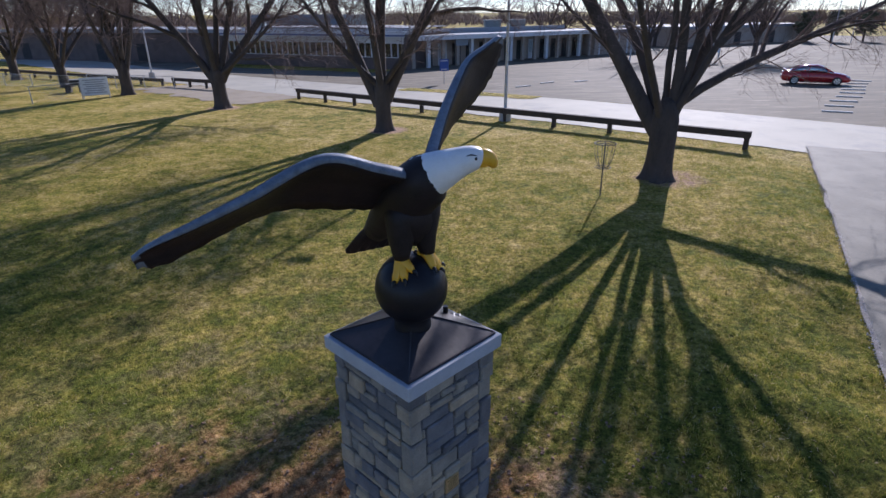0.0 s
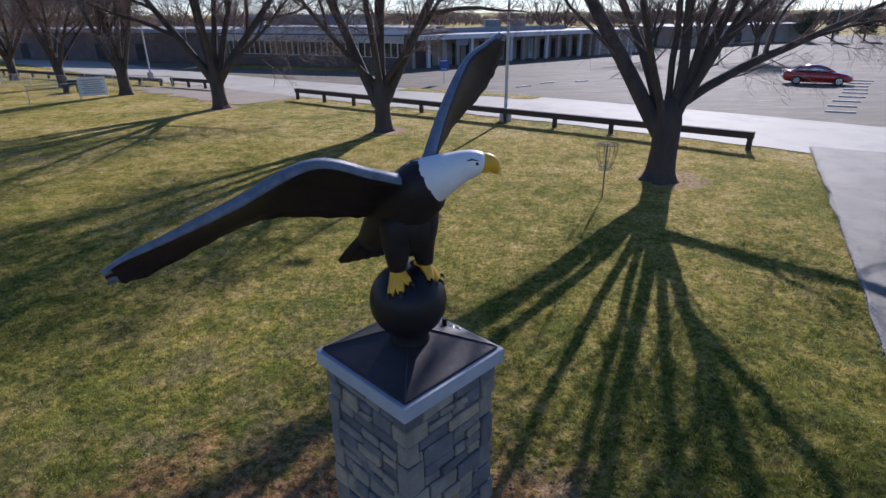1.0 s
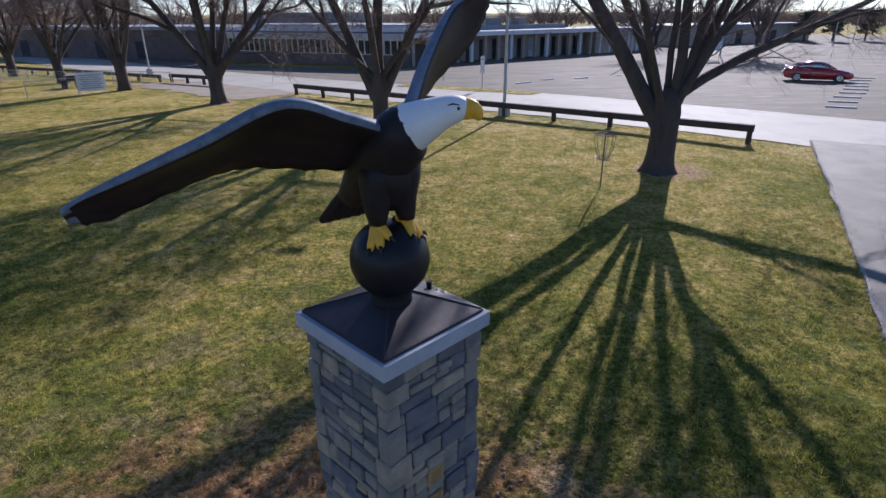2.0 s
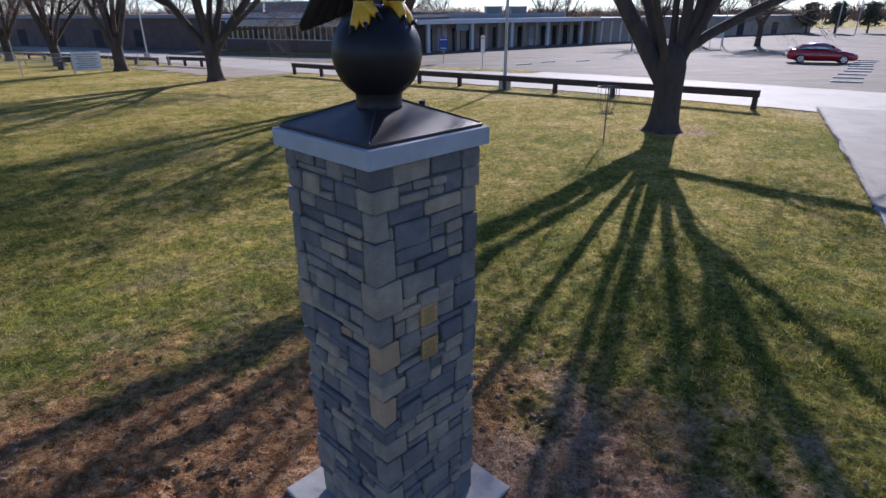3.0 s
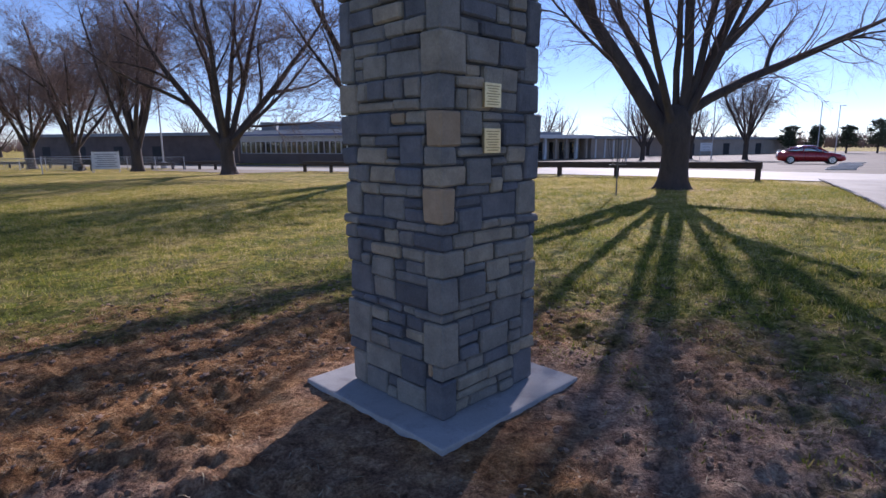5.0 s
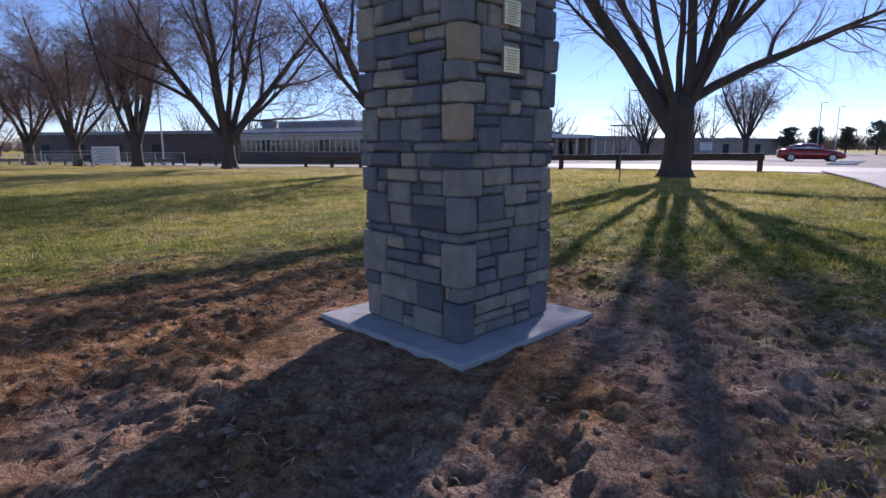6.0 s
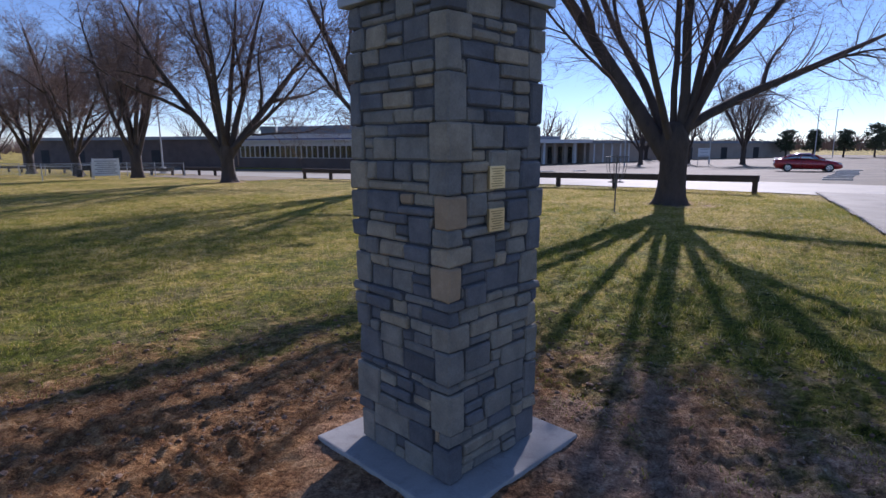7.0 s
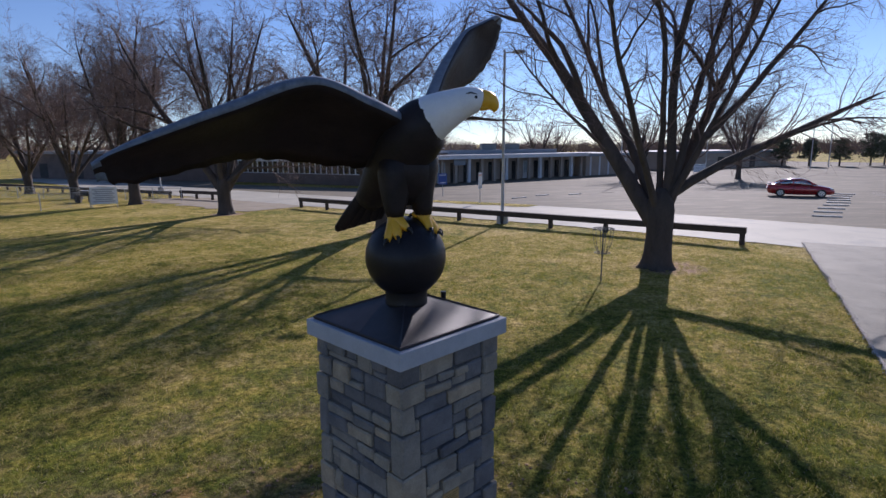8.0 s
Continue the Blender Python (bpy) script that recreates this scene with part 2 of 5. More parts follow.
M_TWIG = surface("twig_bark", (0.13, 0.090, 0.076), (0.25, 0.175, 0.15), 2, 20, 0.9, bump=0)
M_TIMBER = surface("dark_timber", (0.035, 0.027, 0.022), (0.075, 0.058, 0.046), 3, 40, 0.85, bump=0.4, depth=0.006, stretch=(1, 1, 4))
M_ROAD = surface("worn_asphalt", (0.36, 0.335, 0.265), (0.49, 0.458, 0.37), 0.25, 18, 0.8, spec=0.3, bump=0.5, depth=0.01, stain_or_shade=(0.24, 0.23, 0.22))
M_LOT = surface("old_parking_asphalt", (0.105, 0.09, 0.062), (0.225, 0.195, 0.138), 0.5, 9, 0.88, spec=0.2, bump=0.5, depth=0.02, stain_or_shade=(0.42, 0.365, 0.275), stretch=(0.4, 1.6, 1))
# dark blotches mix asphalt speckle with dappled tree shade put into the colour
M_DRIVE = surface("dark_asphalt", (0.15, 0.138, 0.108), (0.29, 0.265, 0.208), 0.9, 22, 0.78, spec=0.3, bump=0.5, depth=0.01, stain_or_shade=(0.085, 0.08, 0.07))
M_KERB = surface("gravel_edge", (0.20, 0.17, 0.14), (0.40, 0.36, 0.31), 6, 30, 0.95, bump=0.8, depth=0.02)
M_PATH = surface("gravel_path", (0.25, 0.205, 0.145), (0.38, 0.315, 0.225), 0.8, 24, 0.95, bump=0.5, depth=0.015, stain_or_shade=(0.28, 0.235, 0.08))
M_GALV = surface("galvanised_steel", (0.34, 0.35, 0.36), (0.46, 0.47, 0.48), 3, 30, 0.45, metal=0.7, bump=0.1)
M_STEEL = surface("painted_grey_steel", (0.40, 0.41, 0.42), (0.52, 0.53, 0.54), 2, 20, 0.5, bump=0.05)
M_SIGN = surface("sign_white", (0.60, 0.62, 0.64), (0.74, 0.75, 0.76), 3, 30, 0.5, bump=0.05)
M_SIGNBLUE = surface("sign_blue", (0.02, 0.06, 0.26), (0.03, 0.09, 0.34), 3, 30, 0.45, bump=0.05)
M_GREYBAR = surface("sign_grey_bar", (0.28, 0.30, 0.33), (0.36, 0.38, 0.41), 3, 30, 0.6, bump=0)
M_ORANGE = surface("sign_orange", (0.60, 0.20, 0.04), (0.70, 0.26, 0.06), 3, 30, 0.5, bump=0)
M_BRICK = surface("dark_brick_wall", (0.10, 0.078, 0.068), (0.17, 0.13, 0.115), 0.8, 12, 0.9, bump=0.5, depth=0.02)
M_TANBRICK = surface("tan_brick_wall", (0.33, 0.27, 0.22), (0.44, 0.37, 0.305), 0.8, 12, 0.9, bump=0.5, depth=0.02)
M_FASCIA = surface("pale_fascia", (0.58, 0.59, 0.60), (0.72, 0.73, 0.74), 0.5, 10, 0.6, bump=0.1)
M_PANEL = surface("blue_grey_panel", (0.20, 0.235, 0.27), (0.29, 0.33, 0.37), 0.6, 9, 0.55, bump=0.1)
M_ROOF = surface("roof_membrane", (0.30, 0.31, 0.32), (0.42, 0.43, 0.44), 0.3, 8, 0.8, bump=0.2)
M_UNIT = surface("rooftop_unit_paint", (0.16, 0.19, 0.19), (0.24, 0.27, 0.27), 0.8, 10, 0.6, bump=0.1)
# near-black colour that puts the shade of rooms and doorways into the surfaces
M_DARK = surface("painted_interior_shade", (0.03, 0.03, 0.032), (0.06, 0.058, 0.056), 0.8, 8, 0.9, bump=0)
M_NEEDLE = surface("conifer_needles", (0.05, 0.066, 0.034), (0.10, 0.12, 0.066), 0.6, 6, 0.8, bump=0, island=0.35)
M_PANE = glass_material("window_glass", (0.75, 0.82, 0.85))
M_CARPAINT = surface("red_car_paint", (0.36, 0.012, 0.014), (0.44, 0.018, 0.02), 2, 12, 0.28, metal=0.15, bump=0, coat=0.9)
M_CARGLASS = glass_material("car_glass", (0.25, 0.28, 0.28))
M_TYRE = surface("tyre_rubber", (0.015, 0.015, 0.015), (0.035, 0.035, 0.035), 8, 60, 0.85, bump=0.2)
M_RIM = surface("alloy_rim", (0.45, 0.45, 0.46), (0.6, 0.6, 0.61), 5, 30, 0.3, metal=0.9, bump=0)
M_LAMPRED = surface("tail_lamp_red", (0.35, 0.01, 0.01), (0.45, 0.02, 0.02), 5, 30, 0.2, bump=0)
M_LAMPWHITE = surface("head_lamp_clear", (0.6, 0.6, 0.6), (0.75, 0.75, 0.75), 5, 30, 0.15, bump=0)
M_WIRE = surface("dull_wire", (0.10, 0.095, 0.09), (0.18, 0.17, 0.16), 5, 40, 0.6, metal=0.3, bump=0)
M_LEAF = surface("dead_leaf", (0.30, 0.20, 0.11), (0.55, 0.42, 0.28), 6, 40, 0.9, bump=0, island=0.4)
M_STRIPE = surface("blue_stripe_paint", (0.07, 0.10, 0.22), (0.11, 0.15, 0.29), 1, 10, 0.5, bump=0)
M_STOP = surface("weathered_pale_concrete", (0.50, 0.48, 0.44), (0.66, 0.64, 0.59), 3, 40, 0.85, bump=0.3, depth=0.004)
M_LINE = surface("worn_white_line", (0.42, 0.41, 0.39), (0.60, 0.59, 0.56), 1.5, 25, 0.8, bump=0.2, stain_or_shade=(0.2, 0.19, 0.18))


# ---------------------------------------------------------------- mesh helpers
def mesh_from(name, verts, faces, material, smooth=False):
    me = bpy.data.meshes.new(name)
    me.from_pydata([tuple(v) for v in verts], [], faces)
    if smooth:
        me.shade_smooth()
    if material:
        me.materials.append(material)
    me.update()
    return me


def part(name, bm, material, parent, label="", smooth=False):
    """Links a bmesh as one mesh object under a thing or a part."""
    me = bpy.data.meshes.new(name)
    bm.normal_update()
    bm.to_mesh(me)
    bm.free()
    if smooth:
        me.shade_smooth()
    me.materials.append(material)
    ob = new(name, me)
    ob.parent = parent
    return tagged(ob, label)


def part_mesh(name, me, parent, label=""):
    ob = new(name, me)
    ob.parent = parent
    return tagged(ob, label)


def thing(name, m, label, category, group="", kind=""):
    ob = new(name)
    ob.matrix_world = m
    return tagged(ob, label, category, group, kind)


def box(bm, x0, x1, y0, y1, z0, z1, bevel=0.0, m=None):
    mat = Matrix.Translation(((x0 + x1) / 2, (y0 + y1) / 2, (z0 + z1) / 2)) @ Matrix.Diagonal((x1 - x0, y1 - y0, z1 - z0, 1))
    g = bmesh.ops.create_cube(bm, size=1, matrix=(m or Matrix()) @ mat)
    if bevel:
        edges = list({e for v in g["verts"] for e in v.link_edges})
        bmesh.ops.bevel(bm, geom=edges, offset=bevel, segments=2, affect="EDGES", profile=0.6)
    return bm


def boxed(x0, x1, y0, y1, z0, z1, bevel=0.0, m=None):
    return box(bmesh.new(), x0, x1, y0, y1, z0, z1, bevel, m)


def cyl(bm, p, q, r0, r1=None, n=12):
    p, q = Vector(p), Vector(q)
    m = Matrix.Translation((p + q) / 2) @ (q - p).to_track_quat("Z", "Y").to_matrix().to_4x4()
    bmesh.ops.create_cone(bm, cap_ends=True, segments=n, radius1=r0, radius2=r0 if r1 is None else r1, depth=(q - p).length, matrix=m)
    return bm


def rod(p, q, r0, r1=None, n=12):
    return cyl(bmesh.new(), p, q, r0, r1, n)


def tube_rings(V, F, pts, radii, n):
    """Adds a swept tube to the lists V and F."""
    base = len(V)
    side = None
    for k, (p, r) in enumerate(zip(pts, radii)):
        d = (pts[min(k + 1, len(pts) - 1)] - pts[max(k - 1, 0)]).normalized()
        if side is None:
            side = d.orthogonal().normalized()
        side = (side - d * side.dot(d)).normalized()
        up = d.cross(side)
        for j in range(n):
            a = 2 * math.pi * j / n
            V.append(p + (side * math.cos(a) + up * math.sin(a)) * r)
    for k in range(len(pts) - 1):
        for j in range(n):
            a, b = base + k * n + j, base + k * n + (j + 1) % n
            F.append((a, b, b + n, a + n))
    F.append(tuple(base + (len(pts) - 1) * n + j for j in range(n)))


def lawn_z(x, y):
    """The ground with its humps, tufts and trodden soil."""
    z = ground_z(x, y)
    d = math.hypot((x - PILLAR[0]) * 0.8, y - 3.2)
    if d < 18:
        w = max(0.0, 1 - d / 5.0)
        fade = min(1.0, (18 - d) / 6)
        z += fade * (0.035 + 0.05 * w) * noise.fractal(Vector((x * 1.1, y * 1.1, 0.3)), 1.0, 2.0, 3)
        z += fade * 0.022 * noise.fractal(Vector((x * 4.3, y * 4.3, 6.3)), 0.9, 2.0, 3)
        if d < 7:
            z += 0.060 * w * noise.fractal(Vector((x * 6, y * 6, 2.1)), 0.8, 2.0, 4)
            z += 0.040 * w * (abs(noise.noise(Vector((x * 10, y * 12, 8.4)))) + 0.7 * abs(noise.noise(Vector((x * 21, y * 19, 3.4)))) - 0.45)
        if d < 1.7:
            e = math.hypot(x - PILLAR[0], y - PILLAR[1])
            k = min(1.0, max(0.0, (1.5 - e) / 0.5))
            z = z * (1 - k) + k * (0.066 + 0.02 * noise.noise(Vector((x * 9, y * 9, 1))))
    return z


# ---------------------------------------------------------------- ground
def graded(lo, hi, step, far, grow=1.16):
    a = list(np.arange(lo, hi + step / 2, step))
    s, x = step, hi
    while x < far:
        s *= grow
        x += s
        a.append(x)
    s, x = step, lo
    while x > -far:
        s *= grow
        x -= s
        a.insert(0, x)
    return a


def build_ground():
    xs, ys = graded(-4.4, 2.8, 0.028, 1800, 1.075), graded(1.4, 6.4, 0.028, 1800, 1.075)
    V, F = [], []
    for y in ys:
        for x in xs:
            z = lawn_z(x, y)
            V.append((x, y, z))
    nx = len(xs)
    for j in range(len(ys) - 1):
        for i in range(nx - 1):
            a = j * nx + i
            F.append((a, a + 1, a + nx + 1, a + nx))
    ob = new("ground", mesh_from("ground", V, F, M_GROUND, True))
    tagged(ob, "patchy winter lawn worn to brown soil round the pillar", "lawn", kind="structure")


# the timber rail's line: origin and directions along and away from the lawn
RAIL_A, RAIL_B = Vector((-10.0, 40.6, 0)), Vector((12.1, 22.36, 0))
ALONG = (RAIL_B - RAIL_A).normalized()
AWAY = Vector((-ALONG.y, ALONG.x, 0))


def sheet(name, s0, s1, t0, t1, step, material, label, category, lift, origin=RAIL_A, u=ALONG, v=AWAY, wave=0.0):
    """A paved strip that follows the ground, with a slightly uneven edge."""
    V, F = [], []
    ns, nt = max(2, round((s1 - s0) / step)), max(2, round((t1 - t0) / step))
    for j in range(nt + 1):
        for i in range(ns + 1):
            s, t = s0 + (s1 - s0) * i / ns, t0 + (t1 - t0) * j / nt
            if j == 0 and wave:
                t += wave * noise.noise(Vector((s * 0.7, 0, 5)))
            p = origin + u * s + v * t
            V.append((p.x, p.y, ground_z(p.x, p.y) + lift))
    for j in range(nt):
        for i in range(ns):
            a = j * (ns + 1) + i
            F.append((a, a + 1, a + ns + 2, a + ns + 1))
    ob = new(name, mesh_from(name, V, F, material, True))
    return tagged(ob, label, category, kind="structure")


build_ground()
sheet("road", -75, 120, 0.9, 9.0, 1.0, M_ROAD, "pale worn asphalt road running behind the timber rail", "road", 0.030, wave=0.35)
sheet("parking_lot", -75, 150, 9.0, 34.0, 1.5, M_LOT, "old brownish asphalt parking lot with worn patches", "parking lot", 0.034, wave=0.3)
EDGE_A, EDGE_B = Vector((14.6, 22.3, 0)), Vector((6.83, 7.37, 0))
EDGE_U = (EDGE_B - EDGE_A).normalized()
EDGE_V = Vector((-EDGE_U.y, EDGE_U.x, 0))
sheet("driveway", -0.6, 60, 0.0, 9.0, 0.8, M_DRIVE, "dark cracked asphalt driveway beside the lawn", "driveway", 0.060, EDGE_A, EDGE_U, EDGE_V, wave=0.12)
sheet("parking_lot", -16, 220, 34.0, 140.0, 4.0, M_LOT, "old brownish asphalt parking lot reaching far back", "parking lot", 0.034)
VERGE_A, VERGE_U = Vector((-29.0, 74.4, 0)), Vector((20.2, -10.0, 0)).normalized()
sheet("verge", 0, 25, 0.0, 4.2, 1.0, M_GROUND, "strip of pale winter grass before the school windows", "verge", 0.05, VERGE_A, VERGE_U, Vector((-VERGE_U.y, VERGE_U.x, 0)), wave=0.3)
sheet("verge", -3, 9, 0.0, 1.6, 0.8, M_GROUND, "small grass island beside the road", "verge", 0.05, Vector((-1.2, 43.2, 0)), ALONG, AWAY, wave=0.5)
sheet("trim", -0.6, 40, -0.05, 0.02, 0.25, M_KERB, "pale gravel edging along the driveway", "edging", 0.064, EDGE_A, EDGE_U, EDGE_V, wave=0.10)
sheet("path", -17, -0.6, -4.2, 0.9, 0.7, M_PATH, "worn pinkish gravel path between the timber rails", "path", 0.026, wave=1.2)


# ---------------------------------------------------------------- pillar
def stone_bmesh(x0, x1, y0, y1, z0, z1, rng, jit=0.007, bevel=0.011):
    bm = boxed(x0, x1, y0, y1, z0, z1)
    for v in bm.verts:
        v.co += Vector((rng.uniform(-jit, jit), rng.uniform(-jit, jit), rng.uniform(-jit, jit)))
    bmesh.ops.bevel(bm, geom=bm.edges[:], offset=bevel, segments=1, affect="EDGES")
    return bm


# bed joints of the near corner; the faces are coursed between them
QUOIN_Z = (0.10, 0.33, 0.42, 0.68, 0.735, 0.94, 1.10, 1.19, 1.25, 1.46, 1.57, 1.68, 1.875, 2.06, 2.28, 2.55, 2.73, 2.865, 3.0)
TAN_QUOINS = (8, 11)
LONG_QUOINS = (1, 3, 5, 6, 9, 13, 16)      # thin or long corner stones between the square ones
HALF = 0.443
CELL = HALF / 22


def face_rows(rng):
    """The corner's bed joints, the tall courses divided again."""
    rows = [QUOIN_Z[0]]
    for za, zb in zip(QUOIN_Z, QUOIN_Z[1:]):
        if zb - za > 0.19:
            rows += [za + (zb - za) * rng.uniform(0.27, 0.40), za + (zb - za) * rng.uniform(0.60, 0.74)]
        elif zb - za > 0.10:
            rows.append(za + (zb - za) * rng.choice((0.36, 0.45, 0.55, 0.64)))
        rows.append(zb)
    return rows


def fill_face(rows, taken, rng):
    """Random ashlar: fills the free cells of a face with stones of one to three rows; yields columns and rows."""
    n, m = len(rows) - 1, 44
    for r in range(n):
        c = 0
        while c < m:
            if taken[r][c]:
                c += 1
                continue
            run = 1
            while c + run < m and not taken[r][c + run]:
                run += 1
            tall = rng.choices((1, 2, 3), (0.46, 0.40, 0.14))[0]
            w = min(run, rng.randint(7, 20) if tall == 1 else rng.randint(6, 15) if tall == 2 else rng.randint(5, 11))
            if run - w < 5:
                w = run
            if w > 22:
                w = w // 2
            while tall > 1 and (r + tall > n or rows[r + tall] - rows[r] > 0.175 or any(taken[q][k] for q in range(r + 1, r + tall) for k in range(c, c + w))):
                tall -= 1
            while tall > 1 and w * CELL < 1.15 * (rows[r + tall] - rows[r]):
                tall -= 1
            for q in range(r, r + tall):
                for k in range(c, c + w):
                    taken[q][k] = True
            yield c, c + w, r, r + tall
            c += w


def build_pillar():
    rng = random.Random(11)
    base = pose(PILLAR[0], PILLAR[1], 0, 0, 0, 45)
    slab = tagged(part("foundation_slab", boxed(-0.665, 0.665, -0.665, 0.665, -0.12, 0.10, 0.012), M_CONCRETE, None),
                  "square pale concrete slab under the stone pillar", "slab", kind="structure")
    slab.matrix_world = base
    pillar = thing("stone_pillar", base, "grey ashlar stone pillar with tan quoins and dark joints", "pillar")
    core = 0.418
    part("core", boxed(-core, core, -core, core, 0.10, 3.0), M_MORTAR, pillar, "dark recessed mortar")
    stones = []       # x0, x1, y0, y1, z0, z1, near, tan
    gap = 0.009
    rows = {key: face_rows(rng) for key in (("x", -1), ("x", 1), ("y", -1), ("y", 1))}
    taken = {key: [[False] * 44 for _ in rows[key][1:]] for key in rows}
    for sx in (-1, 1):
        for sy in (-1, 1):
            front = (sx, sy) == (-1, -1)
            k = 0
            while k < len(QUOIN_Z) - 1:
                step = 1
                if not front and k + 2 < len(QUOIN_Z) and QUOIN_Z[k + 2] - QUOIN_Z[k] < 0.25 and rng.random() < 0.6:
                    step = 2
                za, zb = QUOIN_Z[k], QUOIN_Z[k + step]
                a, b = rng.randint(6, 8), rng.randint(6, 8)
                if front and k in LONG_QUOINS or not front and rng.random() < 0.4:
                    a, b = rng.choice(((11, 5), (5, 12), (4, 9), (10, 8)))
                o = HALF + (rng.uniform(-0.006, 0.010) if front else rng.uniform(-0.012, 0.012))
                xa, xb = sorted((sx * o, sx * (HALF - a * CELL) + sx * gap / 2))
                ya, yb = sorted((sy * o, sy * (HALF - b * CELL) + sy * gap / 2))
                stones.append((xa, xb, ya, yb, za + gap / 2, zb - gap / 2, (sx, sy) != (1, 1), front and k in TAN_QUOINS))
                for key, side, width in ((("y", sy), sx, a), (("x", sx), sy, b)):
                    cols = range(width) if side < 0 else range(44 - width, 44)
                    for r, z in enumerate(rows[key][:-1]):
                        if za - 0.001 <= z < zb - 0.001:
                            for c in cols:
                                taken[key][r][c] = True
                k += step
    for (axis, sign), lines in rows.items():
        for c0, c1, r0, r1 in fill_face(lines, taken[axis, sign], rng):
            ua, ub = -HALF + c0 * CELL + gap / 2, -HALF + c1 * CELL - gap / 2
            z0, z1 = lines[r0] + gap / 2, lines[r1] - gap / 2
            d = sorted((sign * 0.36, sign * (HALF + rng.uniform(-0.016, 0.013))))
            tan = sign < 0 and rng.random() < 0.02
            if axis == "y":
                stones.append((ua, ub, d[0], d[1], z0, z1, sign < 0, tan))
            else:
                stones.append((d[0], d[1], ua, ub, z0, z1, sign < 0, tan))
    back = bmesh.new()
    for x0, x1, y0, y1, z0, z1, near, tan in stones:
        bm = stone_bmesh(x0, x1, y0, y1, z0, z1, rng)
        if near:
            part("stone", bm, M_TAN if tan else M_STONE, pillar)
        else:
            me = bpy.data.meshes.new("stone_back")
            bm.to_mesh(me)
            bm.free()
            back.from_mesh(me)
            bpy.data.meshes.remove(me)
    tagged(part("rear_stones", back, M_STONE, pillar), kind="stuff")
    # cast cap with a chamfered top edge
    cap = boxed(-0.488, 0.488, -0.488, 0.488, 3.0, 3.112, 0.010)
    cap_ob = tagged(part("pillar_cap", cap, M_CAST, None), "blue-grey cast stone cap slab on the pillar", "cap")
    cap_ob.matrix_world = base
    # low pyramid of bronze sheet with a turned-down lip
    roof = thing("pyramid_cover", base @ pose(0, 0, 3.112), "low dark bronze sheet pyramid on the cap", "metal cover")
    bm = bmesh.new()
    rings = []
    for h, z in ((0.452, 0.0), (0.452, 0.018), (0.445, 0.022), (0.095, 0.165)):
        rings.append([bm.verts.new((sx * h, sy * h, z)) for sx, sy in ((-1, -1), (1, -1), (1, 1), (-1, 1))])
    for a, b in zip(rings, rings[1:]):
        for k in range(4):
            bm.faces.new((a[k], a[(k + 1) % 4], b[(k + 1) % 4], b[k]))
    bm.faces.new(rings[-1])
    bm.faces.new(rings[0][::-1])
    part("sheet_cover", bm, M_CAPMETAL, roof)
    for k in range(4):
        a = math.radians(45 + 90 * k)
        c, s = math.cos(a) * math.sqrt(2), math.sin(a) * math.sqrt(2)
        part("ridge_seam", rod((c * 0.44, s * 0.44, 0.024), (c * 0.098, s * 0.098, 0.166), 0.005, n=6), M_CAPMETAL, roof)
    # small fitting at the rear of the cover
    fit_ob = thing("cable_fitting", pose(0.03, 4.09, 3.112) @ Matrix.Scale(1.5, 4), "small black cable fitting on the cap", "fitting")
    part("block", boxed(-0.05, 0.03, -0.02, 0.02, 0.0, 0.035, 0.006), M_BLACK, fit_ob)
    part("stub", rod((-0.02, 0, 0.035), (-0.02, 0, 0.085), 0.012, 0.014), M_BLACK, fit_ob)
    part("clip", boxed(0.03, 0.06, -0.014, 0.014, 0.0, 0.03, 0.004), M_BLACK, fit_ob)
    # two small brass plates
    for z, h in ((1.965, 0.135), (1.71, 0.14)):
        pl = thing("brass_plaque", base @ pose(-0.045, -0.462, z), "small brass plaque with engraved lines", "plaque", "plaques on the pillar")
        part("plate", boxed(-0.072, 0.072, -0.006, 0.014, -h / 2, h / 2, 0.002), M_BRASS, pl)
        for k in range(8):
            w = 0.058 - 0.010 * ((k * 7) % 3)
            part("engraved_bar", boxed(-w, w, -0.0075, -0.006, h * (0.38 - 0.108 * k) - 0.0028, h * (0.38 - 0.108 * k) + 0.0028), M_ENGRAVED, pl)


build_pillar()


# ---------------------------------------------------------------- ball and eagle
BALL = Vector((-0.25, 3.81, 3.555))
BALL_R = 0.266


def build_ball():
    ball = thing("ball_finial", pose(BALL.x, BALL.y, 3.26), "glossy dark ball on a flared neck", "finial")
    bm = bmesh.new()
    prof = [(0.150, -0.035), (0.142, 0.0), (0.139, 0.03), (0.141, 0.06), (0.153, 0.095)]
    n = 32
    rings = [[bm.verts.new((r * math.cos(2 * math.pi * k / n), r * math.sin(2 * math.pi * k / n), z)) for k in range(n)] for r, z in prof]
    for a, b in zip(rings, rings[1:]):
        for k in range(n):
            bm.faces.new((a[k], a[(k + 1) % n], b[(k + 1) % n], b[k]))
    bm.faces.new(rings[0][::-1])
    part("neck", bm, M_BALL, ball, smooth=True)
    bm = bmesh.new()
    bmesh.ops.create_uvsphere(bm, u_segments=48, v_segments=28, radius=BALL_R, matrix=Matrix.Translation((0, 0, BALL.z - 3.26)))
    part("globe", bm, M_BALL, ball, smooth=True)


def loft(bm, rings, slot, closed=True):
    vs = [[bm.verts.new(p) for p in r] for r in rings]
    n = len(vs[0])
    for a, b in zip(vs, vs[1:]):
        for k in range(n):
            bm.faces.new((a[k], a[(k + 1) % n], b[(k + 1) % n], b[k])).material_index = slot
    if closed:
        bm.faces.new(vs[0][::-1]).material_index = slot
        bm.faces.new(vs[-1]).material_index = slot
    return vs


